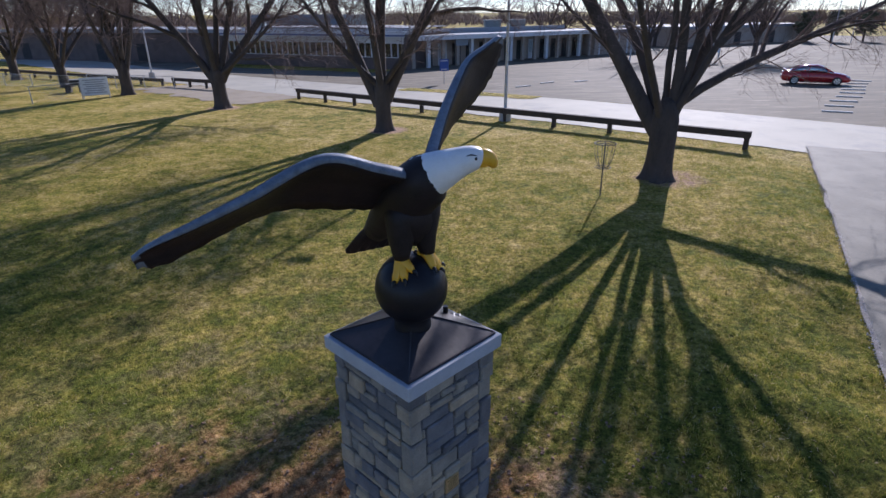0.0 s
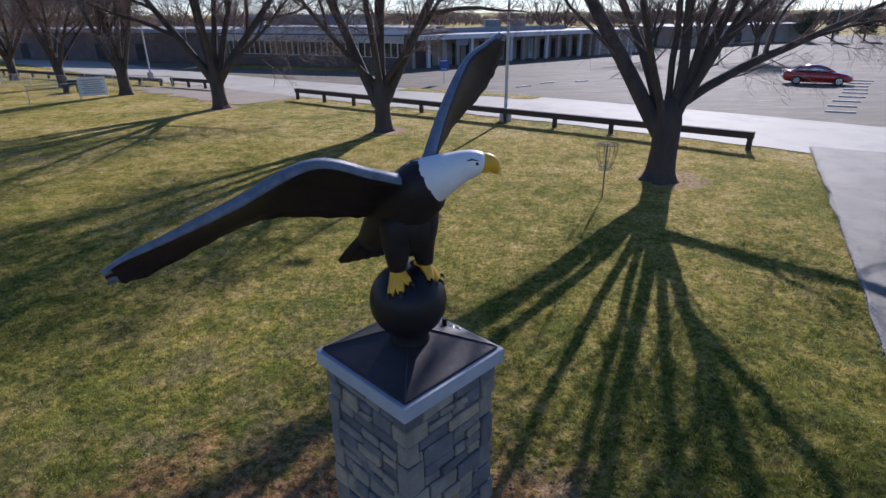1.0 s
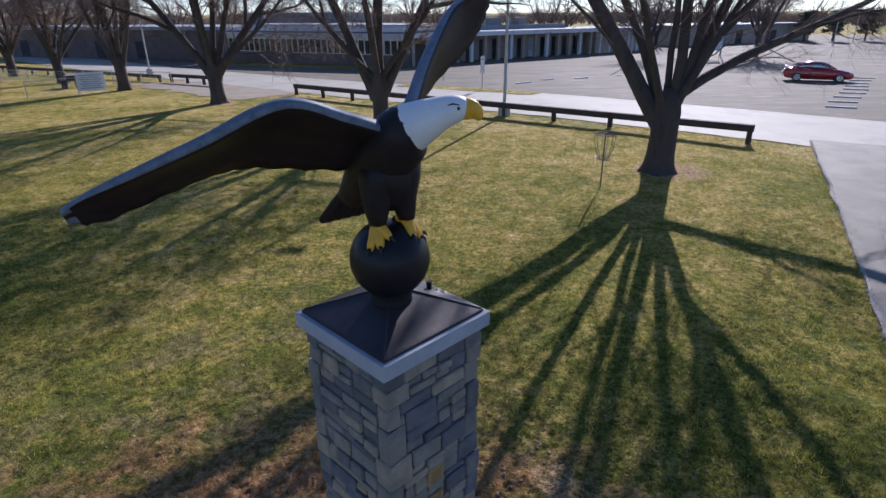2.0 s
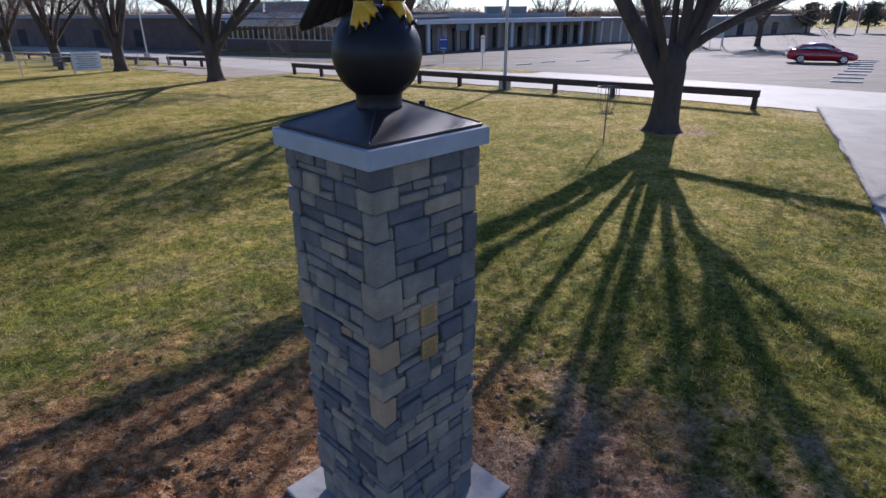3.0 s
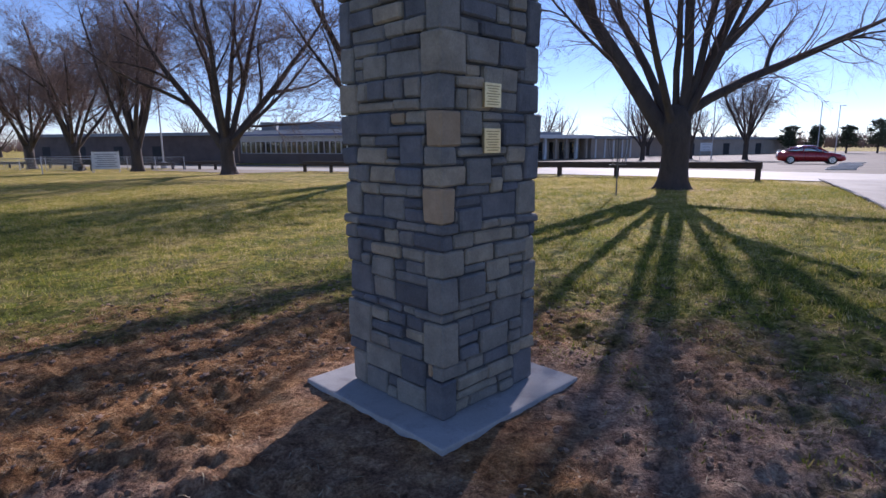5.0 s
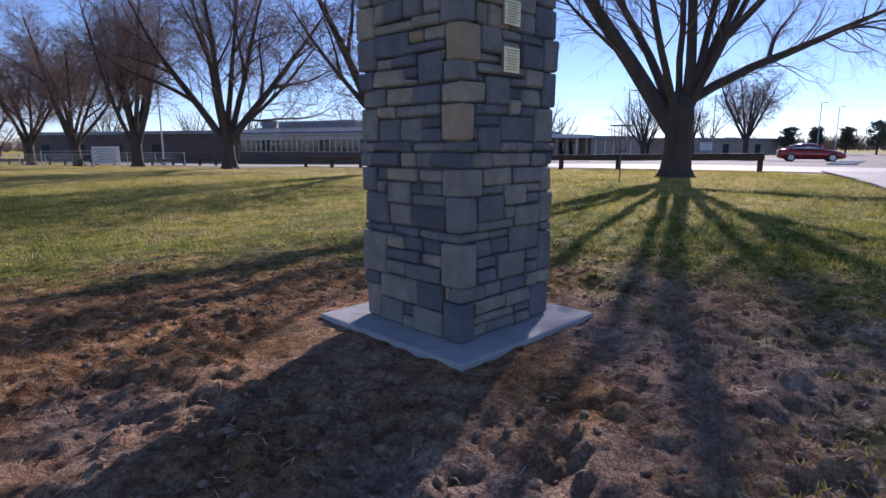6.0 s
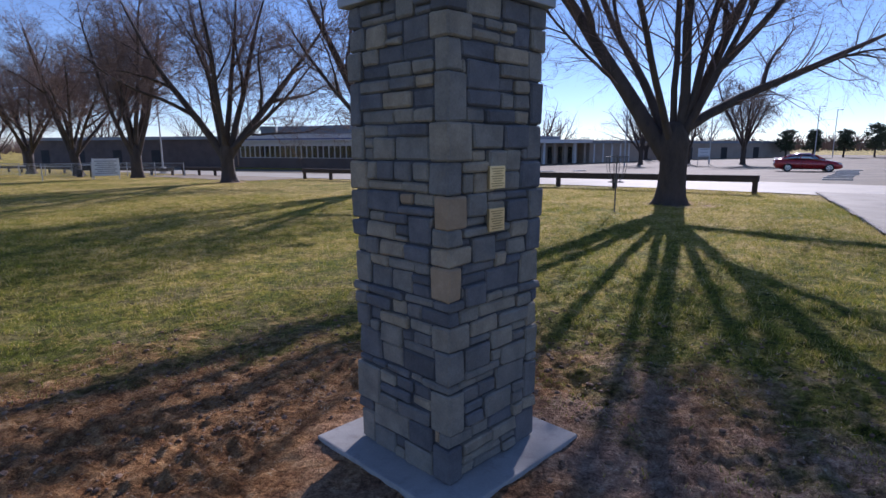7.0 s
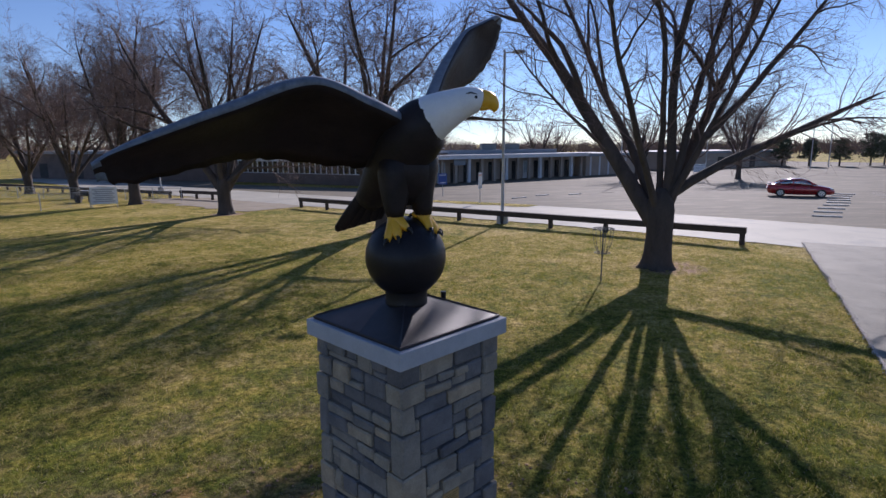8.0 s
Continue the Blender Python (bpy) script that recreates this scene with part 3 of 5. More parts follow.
def oval_ring(c, d, a, b, n=20, up=Vector((0, 0, 1)), lump=0.0):
    """An oval of half-width a and half-height b round c, square to d."""
    side = d.cross(up).normalized()
    top = side.cross(d).normalized()
    out = []
    for k in range(n):
        t = 2 * math.pi * k / n
        s = 1 + lump * noise.noise(Vector((k * 0.9, c.x * 9, c.z * 9)))
        out.append(c + (side * math.cos(t) * a + top * math.sin(t) * b) * s)
    return out


def spline(pts, n):
    """Points of a smooth curve through the given ones."""
    P = [Vector(p) for p in pts]
    out = []
    for k in range(n):
        u = k / (n - 1) * (len(P) - 1)
        i = min(int(u), len(P) - 2)
        t = u - i
        a, b = P[i], P[i + 1]
        ta = (P[i + 1] - P[i - 1]) / 2 if i else b - a
        tb = (P[i + 2] - P[i]) / 2 if i + 2 < len(P) else b - a
        out.append(a * (2 * t ** 3 - 3 * t ** 2 + 1) + ta * (t ** 3 - 2 * t ** 2 + t) + b * (3 * t ** 2 - 2 * t ** 3) + tb * (t ** 3 - t ** 2))
    return out


def wing(bm, lead, trail, camber, slot):
    """A feathered wing between its leading and its trailing edge."""
    n = 44
    L, T = spline(lead, n), spline(trail, n)
    rings = []
    for k in range(n):
        u = k / (n - 1)
        a, b = L[k], T[k]
        chord = b - a
        nxt = L[min(k + 1, n - 1)] - L[max(k - 1, 0)]
        nor = chord.cross(nxt).normalized()
        scallop = 0.030 * abs(math.sin(u * math.pi * 11)) * (1 - 0.35 * u)
        b = b - chord.normalized() * scallop
        chord = b - a
        th = 0.050 * (1 - 0.75 * u) + 0.008
        ring = []
        for f, w in ((0.0, 0.0), (0.03, 0.75), (0.12, 1.0), (0.3, 0.85), (0.6, 0.42), (0.85, 0.2), (1.0, 0.08)):
            ring.append(a + chord * f + nor * (th * w + camber * math.sin(f * math.pi) * chord.length))
        for f, w in ((1.0, -0.08), (0.85, -0.12), (0.6, -0.2), (0.3, -0.45), (0.12, -0.8), (0.03, -0.7)):
            ring.append(a + chord * f + nor * (th * w + camber * math.sin(f * math.pi) * chord.length))
        rings.append(ring)
    start = len(bm.faces)
    loft(bm, rings, slot)
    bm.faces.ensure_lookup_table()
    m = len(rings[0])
    # leading edge gets the painted sky sheen, the last rings the pale tip
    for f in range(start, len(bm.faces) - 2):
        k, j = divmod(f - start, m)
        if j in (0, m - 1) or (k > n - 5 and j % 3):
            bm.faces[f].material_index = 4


def build_eagle():
    bm = bmesh.new()
    V = Vector
    # body from the tail's root to the neck
    spine = spline(((-0.52, 4.06, 3.90), (-0.40, 3.96, 4.05), (-0.28, 3.84, 4.20), (-0.17, 3.75, 4.34), (-0.10, 3.70, 4.42), (-0.03, 3.68, 4.46)), 16)
    wide = np.interp(np.linspace(0, 1, 16), (0, 0.25, 0.5, 0.75, 1), (0.10, 0.165, 0.19, 0.168, 0.11))
    tall = np.interp(np.linspace(0, 1, 16), (0, 0.25, 0.5, 0.75, 1), (0.09, 0.165, 0.195, 0.175, 0.115))
    loft(bm, [oval_ring(p, (spine[min(k + 1, 15)] - spine[max(k - 1, 0)]).normalized(), wide[k], tall[k], lump=0.03) for k, p in enumerate(spine)], 0)
    # neck and head, with a ragged lower edge of white feathers
    neck = spline(((-0.12, 3.71, 4.41), (-0.05, 3.685, 4.45), (0.05, 3.67, 4.50), (0.14, 3.665, 4.535), (0.21, 3.668, 4.545), (0.245, 3.67, 4.54)), 14)
    nr = np.interp(np.linspace(0, 1, 14), (0, 0.2, 0.5, 0.75, 0.92, 1), (0.150, 0.132, 0.092, 0.074, 0.057, 0.03))
    rings = []
    for k, p in enumerate(neck):
        d = (neck[min(k + 1, 13)] - neck[max(k - 1, 0)]).normalized()
        ring = oval_ring(p, d, nr[k], nr[k] * 1.06, 28)
        if k == 0:
            ring = [q - d * (0.030 * abs(math.sin(j * math.pi * 9 / 28)) + 0.012) for j, q in enumerate(ring)]
        rings.append(ring)
    loft(bm, rings, 1)
    # brows and eyes
    for s in (-1, 1):
        bmesh.ops.create_icosphere(bm, subdivisions=2, radius=0.014, matrix=Matrix.Translation((0.195, 3.668 + s * 0.064, 4.556)))
    for f in bm.faces[-160:]:
        f.material_index = 3
    for s in (-1, 1):
        brow = [V((0.125, 3.667 + s * 0.074, 4.572)), V((0.165, 3.667 + s * 0.074, 4.584)), V((0.205, 3.668 + s * 0.064, 4.574))]
        loft(bm, [oval_ring(p, V((1, 0, 0)), r, r, 8) for p, r in zip(brow, (0.002, 0.005, 0.003))], 3)
    # hooked beak
    bk = spline(((0.215, 3.668, 4.545), (0.255, 3.67, 4.548), (0.29, 3.672, 4.535), (0.312, 3.673, 4.50), (0.314, 3.673, 4.47)), 10)
    br = np.interp(np.linspace(0, 1, 10), (0, 0.3, 0.6, 0.85, 1), (0.060, 0.057, 0.046, 0.024, 0.005))
    loft(bm, [oval_ring(p, (bk[min(k + 1, 9)] - bk[max(k - 1, 0)]).normalized(), br[k] * 0.75, br[k], 14) for k, p in enumerate(bk)], 2)
    jaw = [V((0.20, 3.668, 4.505)), V((0.25, 3.67, 4.500)), V((0.30, 3.672, 4.497))]
    loft(bm, [oval_ring(p, V((1, 0, -0.05)), r, r * 0.6, 10) for p, r in zip(jaw, (0.036, 0.030, 0.008))], 2)
    # tail fan
    root, end_a, end_b = V((-0.42, 3.95, 4.03)), V((-0.77, 4.18, 3.67)), V((-0.46, 4.08, 3.77))
    across = (end_b - end_a).normalized()
    for k in range(9):
        e = end_a.lerp(end_b, k / 8)
        s = root + across * 0.022 * (k - 4)
        d = (e - s).normalized()
        nor = d.cross(across).normalized()
        rr = [oval_ring(p + nor * 0.005 * (k % 2), d, t, w, 10, across) for p, w, t in ((s, 0.040, 0.026), (s.lerp(e, 0.6), 0.040, 0.014), (s.lerp(e, 0.94), 0.032, 0.008), (e, 0.012, 0.004))]
        loft(bm, rr, 0)
    # belly between the thighs
    belly = [V((-0.23, 3.80, 3.90 + 0.05 * k)) for k in range(9)]
    loft(bm, [oval_ring(p, V((0, 0, 1)), r, r * 0.95, 18, V((0, 1, 0)), 0.03) for p, r in zip(belly, (0.05, 0.105, 0.14, 0.162, 0.172, 0.172, 0.158, 0.12, 0.05))], 0)
    # feathered legs, feet and claws
    for hip, foot, yaw in ((V((-0.30, 3.74, 4.12)), V((-0.305, 3.69, 3.835)), -75), (V((-0.17, 3.80, 4.14)), V((-0.13, 3.80, 3.835)), -20)):
        leg = spline((hip + V((0.02, 0.02, 0.12)), hip.lerp(foot, 0.4), foot), 8)
        lr = (0.09, 0.125, 0.122, 0.108, 0.094, 0.081, 0.068, 0.054)
        loft(bm, [oval_ring(p, V((0, 0, -1)), r, r * 0.95, 16, V((0, 1, 0)), 0.05) for p, r in zip(leg, lr)], 0)
        for a in (-42, -2, 40, 180):
            ang = radians(yaw + a)
            h = V((math.cos(ang), math.sin(ang), 0))
            reach = 0.10 if a != 180 else 0.07
            path = []
            for f in (0.0, 0.3, 0.6, 0.85, 1.0):
                p = V((foot.x, foot.y, 0)) + h * reach * f
                up = BALL_R ** 2 - (p.x - BALL.x) ** 2 - (p.y - BALL.y) ** 2
                p.z = BALL.z + math.sqrt(max(up, 0.004)) + 0.022 * (1 - 0.35 * f) + 0.030 * (1 - f) ** 2
                path.append(p)
            loft(bm, [oval_ring(p, h + V((0, 0, -0.2)), r, r * 0.9, 10) for p, r in zip(path, (0.054, 0.043, 0.034, 0.030, 0.022))], 2)
            e = path[-1]
            claw = [e, e + h * 0.018 + V((0, 0, 0.001)), e + h * 0.034 + V((0, 0, -0.016)), e + h * 0.038 + V((0, 0, -0.034))]
            loft(bm, [oval_ring(p, h + V((0, 0, -0.4)), r, r, 8) for p, r in zip(claw, (0.014, 0.012, 0.008, 0.002))], 3)
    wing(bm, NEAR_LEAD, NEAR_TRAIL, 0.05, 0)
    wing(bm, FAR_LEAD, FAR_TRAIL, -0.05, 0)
    bm.normal_update()
    bmesh.ops.recalc_face_normals(bm, faces=bm.faces[:])
    me = bpy.data.meshes.new("eagle_sculpture")
    bm.to_mesh(me)
    bm.free()
    me.shade_smooth()
    for m in (M_FEATHER, M_WHITE, M_YELLOW, M_BLACK, M_WINGSHEEN):
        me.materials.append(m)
    tagged(new("eagle_sculpture", me), "dark brown eagle sculpture with white head and spread wings", "sculpture")


NEAR_LEAD = ((-0.16, 3.70, 4.42), (-0.40, 3.50, 4.535), (-0.70, 3.32, 4.64), (-1.07, 3.08, 4.485), (-1.36, 2.97, 4.365), (-1.60, 2.93, 4.265), (-1.70, 2.90, 4.20))
NEAR_TRAIL = ((-0.40, 3.90, 4.12), (-0.72, 3.84, 4.14), (-1.05, 3.72, 4.185), (-1.22, 3.54, 4.19), (-1.38, 3.34, 4.15), (-1.60, 3.06, 4.085), (-1.71, 2.95, 4.11))
FAR_LEAD = ((-0.14, 3.80, 4.44), (-0.09, 3.84, 4.55), (-0.01, 4.05, 4.77), (0.10, 4.30, 4.99), (0.18, 4.44, 5.10), (0.29, 4.54, 5.165), (0.42, 4.66, 5.24))
FAR_TRAIL = ((-0.14, 3.92, 4.36), (-0.05, 4.06, 4.48), (0.08, 4.42, 4.62), (0.29, 4.68, 4.80), (0.40, 4.75, 4.96), (0.45, 4.75, 5.10), (0.475, 4.74, 5.22))
build_ball()
build_eagle()


# ---------------------------------------------------------------- timber rail
def guard_rail(a, b, n, label, z_top=0.74):
    d = (b - a)
    length = math.hypot(d.x, d.y)
    yaw = math.degrees(math.atan2(d.y, d.x))
    gz = ground_z(a.x, a.y)
    rail = thing("timber_guard_rail", pose(a.x, a.y, gz, 0, 0, yaw), label, "guard rail", "timber guard rails")
    slope = (ground_z(b.x, b.y) - gz) / length
    for k in range(n):
        s = length * k / (n - 1)
        z = slope * s
        part("post", boxed(s - 0.09, s + 0.09, -0.085, 0.085, z - 0.2, z + z_top - 0.27, 0.012), M_TIMBER, rail)
    spans = max(1, (n - 1) // 2)
    for k in range(spans):
        s0, s1 = length * k / spans - 0.12 * (k == 0), length * (k + 1) / spans + 0.12 * (k == spans - 1) - 0.012 * (k < spans - 1)
        m = Matrix.Translation((0, 0, slope * (s0 + s1) / 2))
        bm = boxed(s0, s1, -0.125, 0.125, z_top - 0.27, z_top, 0.015)
        for v in bm.verts:
            v.co.z += slope * v.co.x
        part("beam", bm, M_TIMBER, rail)


guard_rail(RAIL_A, RAIL_B, 11, "long low dark timber guard rail beside the road")
guard_rail(Vector((-23.1, 50.6, 0)), Vector((-17.6, 47.2, 0)), 4, "short low dark timber guard rail near the fence")
guard_rail(Vector((-61.0, 72.5, 0)), Vector((-24.4, 51.2, 0)), 15, "low weathered timber rail along the far road", 0.62)


# ---------------------------------------------------------------- bare trees
def branch_path(p, d, length, wander, lift, rng, n):
    pts = [p.copy()]
    d = d.normalized()
    for k in range(n):
        d = (d + Vector((rng.uniform(-1, 1), rng.uniform(-1, 1), rng.uniform(-1, 1))) * wander + Vector((0, 0, lift))).normalized()
        pts.append(pts[-1] + d * length / n)
    return pts


def at_path(pts, f):
    u = f * (len(pts) - 1)
    i = min(int(u), len(pts) - 2)
    return pts[i].lerp(pts[i + 1], u - i), (pts[i + 1] - pts[i]).normalized()


def rand_side(d, rng):
    return d.cross(Vector((rng.uniform(-1, 1), rng.uniform(-1, 1), rng.uniform(-1, 1)))).normalized()


def bare_tree(x, y, trunk_r, limbs, label, seed, dense=1.0, size=1.0, group="bare lawn trees", fork=1.9, lean=(0, 0), twig=1.5, wander=0.06, forks=(0.26, 0.42, 0.6), taper=0.7, reach=0.85):
    """limbs: start height, azimuth, elevation, length, upward bend, radius."""
    rng = random.Random(seed)
    tree = thing("bare_tree", pose(x, y, ground_z(x, y)), label, "tree", group)
    V, F = [], []
    n = 20
    hs = (-0.3, 0.0, 0.10, 0.28, 0.6, 1.1, fork, fork + 0.3, fork + 0.55, fork + 0.7)
    rs = (1.7, 1.42, 1.24, 1.10, 1.02, 0.97, 1.02, 0.92, 0.66, 0.3)
    for h, r in zip(hs, rs):
        for k in range(n):
            a = 2 * math.pi * k / n
            flare = 1 + max(0, (0.6 - h)) * 0.26 * math.sin(a * 5 + seed) + 0.05 * math.sin(a * 3 + h * 2)
            V.append(Vector((math.cos(a) * trunk_r * r * flare + lean[0] * h, math.sin(a) * trunk_r * r * flare + lean[1] * h, h * size)))
    for j in range(len(hs) - 1):
        for k in range(n):
            a, b = j * n + k, j * n + (k + 1) % n
            F.append((a, b, b + n, a + n))
    F.append(tuple((len(hs) - 1) * n + k for k in range(n)))
    part_mesh("trunk", mesh_from("trunk", V, F, M_BARK, True), tree)
    BV, BF, TV, TF = [], [], [], []
    paths = []
    for h, az, el, length, lift, r in limbs:
        LV, LF = [], []
        a, e = radians(az), radians(el)
        d = Vector((math.cos(a) * math.cos(e), math.sin(a) * math.cos(e), math.sin(e)))
        off = trunk_r * (0.4 if h < fork + 0.4 else 0.12)
        p = Vector((lean[0] * h + math.cos(a) * off, lean[1] * h + math.sin(a) * off, h * size - 0.25))
        if h > fork + 1.3 and paths:
            # a high limb springs from the stem that leans most its way
            stem = max(paths, key=lambda q: (q[6] - q[0]).normalized().dot(d) - 0.1 * abs(q[4].z - h * size))
            p = min(stem[1:9], key=lambda q: abs(q.z - h * size)).copy()
        length *= size
        m = 13
        pts = branch_path(p, d, length, wander * (1 if r > 0.1 else 2), lift, rng, m)
        paths.append(pts)
        rad = [r * (1 - k / m) ** (taper if r > 0.23 or el < 30 else 0.7) + 0.010 for k in range(m + 1)]
        rad[0] *= 1.2
        tube_rings(LV, LF, pts, rad, 10)
        stems = [(pts, r, length)]
        for f in (forks if r > 0.11 else forks[-2:]):
            f += rng.uniform(-0.05, 0.05)
            q, dd = at_path(pts, f)
            rr = (r * (1 - f) ** 0.8) * rng.uniform(0.5, 0.75)
            sl = length * (1 - f) * rng.uniform(0.65, 0.95)
            sp = branch_path(q, dd * 0.85 + rand_side(dd, rng) * 0.7 + Vector((0, 0, 0.08)), sl, 0.19, 0.015, rng, 10)
            tube_rings(LV, LF, sp, [rr * (1 - k / 10) ** 0.8 + 0.008 for k in range(11)], 7)
            stems.append((sp, rr, sl))
        part_mesh("limb", mesh_from("limb", LV, LF, M_BARK, True), tree)
        for pts, r, length in stems:
            nb = int(3 + length * 1.5 * min(1.0, dense + 0.2) / (0.35 + 0.65 * reach))
            for j in range(nb):
                f = 0.2 + 0.8 * (j + rng.random()) / nb
                q, dd = at_path(pts, min(f, 0.99))
                rr = r * (1 - f) ** 0.8 + 0.010
                bl = (0.5 + length * reach * rng.uniform(0.16, 0.38)) * (1.15 - 0.45 * f)
                bp = branch_path(q, dd * rng.uniform(0.6, 1.0) + rand_side(dd, rng) * rng.uniform(0.55, 1.0) + Vector((0, 0, 0.04)), bl, 0.26, 0.02, rng, 6)
                br = min(rr * 0.55, 0.008 + bl * 0.007)
                tube_rings(BV, BF, bp, [br * (1 - k / 6) ** 0.8 + 0.004 for k in range(7)], 4)
                ns = int((2 + bl * 3.4) * dense) + 1
                for s in range(ns):
                    g = 0.12 + 0.88 * (s + rng.random()) / ns
                    q2, d2 = at_path(bp, min(g, 0.99))
                    sl = (0.3 + bl * rng.uniform(0.22, 0.5)) * (1.2 - 0.5 * g)
                    sp = branch_path(q2, d2 * rng.uniform(0.5, 0.9) + rand_side(d2, rng) * 0.7, sl, 0.3, rng.uniform(-0.16, 0.05), rng, 3)
                    tube_rings(BV, BF, sp, [0.0075 * twig * (1 - 0.65 * k / 3) for k in range(4)], 3)
                    nt = int((2 + sl * 3.5) * dense) + 1
                    for w in range(nt):
                        g2 = 0.2 + 0.8 * (w + rng.random()) / nt
                        q3, d3 = at_path(sp, min(g2, 0.99))
                        tp = branch_path(q3, d3 * 0.8 + rand_side(d3, rng) * 0.7, rng.uniform(0.25, 0.7) * size, 0.25, rng.uniform(-0.08, 0.04), rng, 1)
                        tube_rings(TV, TF, tp, (0.0044 * twig, 0.0020 * twig), 3)
    tagged(part_mesh("crown", mesh_from("crown", BV, BF, M_TWIG, True), tree), kind="stuff")
    tagged(part_mesh("twig_mass", mesh_from("twig_mass", TV, TF, M_TWIG), tree), kind="stuff")
    return tree


BIG_LIMBS = (
    (1.8, 150, 51, 11.5, 0.008, 0.26),
    (2.0, 112, 64, 10.5, 0.0, 0.15),
    (2.1, 218, 66, 9.5, 0.0, 0.11),
    (2.2, 100, 80, 11.0, 0.0, 0.10),
    (1.9, 5, 86, 12.0, 0.0, 0.16),
    (2.1, 345, 82, 11.0, 0.0, 0.12),
    (2.2, 338, 71, 8.0, 0.0, 0.11),
    (2.2, 12, 61, 10.5, 0.0, 0.17),
    (4.2, 4, 44, 7.0, 0.010, 0.11),
    (2.5, 21, 25, 9.0, -0.004, 0.16),
    (4.0, 165, 38, 5.0, 0.0, 0.055),
    (5.0, 60, 50, 5.5, 0.0, 0.07),
)


def spread_limbs(seed, count, el0, el1, length, r):
    rng = random.Random(seed)
    out = []
    for k in range(count):
        out.append((rng.uniform(1.7, 3.0), 360 * k / count + rng.uniform(-22, 22), rng.uniform(el0, el1), length * rng.uniform(0.85, 1.1), rng.uniform(0.005, 0.035), r * rng.uniform(0.75, 1.05)))
    return out


bare_tree(7.07, 18.15, 0.42, BIG_LIMBS, "large bare maple with spreading limbs on the lawn", 5, 0.9, twig=0.72, wander=0.075, forks=(0.36, 0.55, 0.72), taper=0.55, reach=0.6)
bare_tree(-2.87, 28.1, 0.38, ((1.5, 170, 66, 10.5, 0.012, 0.26), (1.7, 20, 62, 10.5, 0.02, 0.25), (2.1, 100, 74, 10, 0.01, 0.18), (2.2, 260, 72, 9.5, 0.01, 0.17),
                               (2.4, 60, 84, 10, 0.0, 0.18), (2.3, 190, 44, 7.5, 0.03, 0.13), (2.4, 330, 48, 7.5, 0.025, 0.13)),
          "bare forked maple beside the timber rail", 8, 0.9, twig=1.7, wander=0.04, forks=(0.4, 0.62))
bare_tree(-13.9, 36.5, 0.42, ((1.9, 180, 56, 11, 0.02, 0.25), (1.9, 5, 56, 11, 0.02, 0.25), (2.2, 150, 70, 11, 0.0, 0.2), (2.2, 30, 72, 11, 0.0, 0.2),
                               (2.4, 90, 82, 11, 0.0, 0.19), (2.3, 270, 66, 10, 0.01, 0.18), (2.2, 350, 38, 8.5, 0.03, 0.14)),
          "broad bare maple with many upright limbs", 13, 0.85, twig=1.6)
bare_tree(-23.9, 44.4, 0.40, spread_limbs(21, 8, 50, 80, 11.0, 0.19), "bare maple beside the chain-link fence", 21, 0.95, twig=1.7)
bare_tree(-32.6, 50.9, 0.38, spread_limbs(31, 8, 46, 78, 10.2, 0.18), "bare maple in the row along the fence", 31, 0.92, twig=1.7, lean=(-0.12, 0))
bare_tree(-42.5, 58.8, 0.40, spread_limbs(41, 8, 44, 78, 10.2, 0.18), "bare maple in the row along the fence", 41, 0.85, twig=1.8)
bare_tree(-52.5, 65.5, 0.40, spread_limbs(51, 8, 44, 78, 9.8, 0.17), "bare maple at the end of the row", 51, 0.62)


# ---------------------------------------------------------------- lamps, signs, fence
def light_pole(x, y, h, label, arm=(1, 0), base=True, r=0.085):
    pole = thing("street_lamp", pose(x, y, ground_z(x, y)), label, "street lamp", "parking lot lamps")
    z = 0.0
    if base:
        part("footing", rod((0, 0, -0.2), (0, 0, 0.62), 0.32, 0.30, 20), M_CONCRETE, pole, "round concrete footing")
        z = 0.62
    part("base_plate", boxed(-0.17, 0.17, -0.17, 0.17, z, z + 0.03, 0.006), M_GALV, pole)
    part("shaft", rod((0, 0, z), (0, 0, h), r, r * 0.72, 14), M_STEEL, pole)
    a = Vector((arm[0], arm[1], 0)).normalized()
    part("arm", rod(Vector((0, 0, h - 0.12)), a * 0.5 + Vector((0, 0, h - 0.06)), 0.03, n=8), M_STEEL, pole)
    yaw = math.atan2(a.y, a.x)
    part("lamp_head", boxed(0.4, 1.0, -0.15, 0.15, h - 0.12, h - 0.0, 0.03, Matrix.Rotation(yaw, 4, "Z")), M_STEEL, pole)


light_pole(3.3, 29.9, 8.8, "tall grey steel street lamp on a concrete footing")
light_pole(-28.8, 58.6, 8.0, "grey steel street lamp on a concrete footing behind the fence")
light_pole(21.0, 66.0, 8.0, "distant grey steel street lamp near the school", base=False)
light_pole(36.5, 78.0, 8.5, "distant grey steel street lamp on the parking lot", base=False)
light_pole(64.0, 98.0, 9.0, "distant grey steel street lamp on the parking lot", base=False)
light_pole(74.0, 108.0, 9.0, "distant grey steel street lamp on the parking lot", base=False)


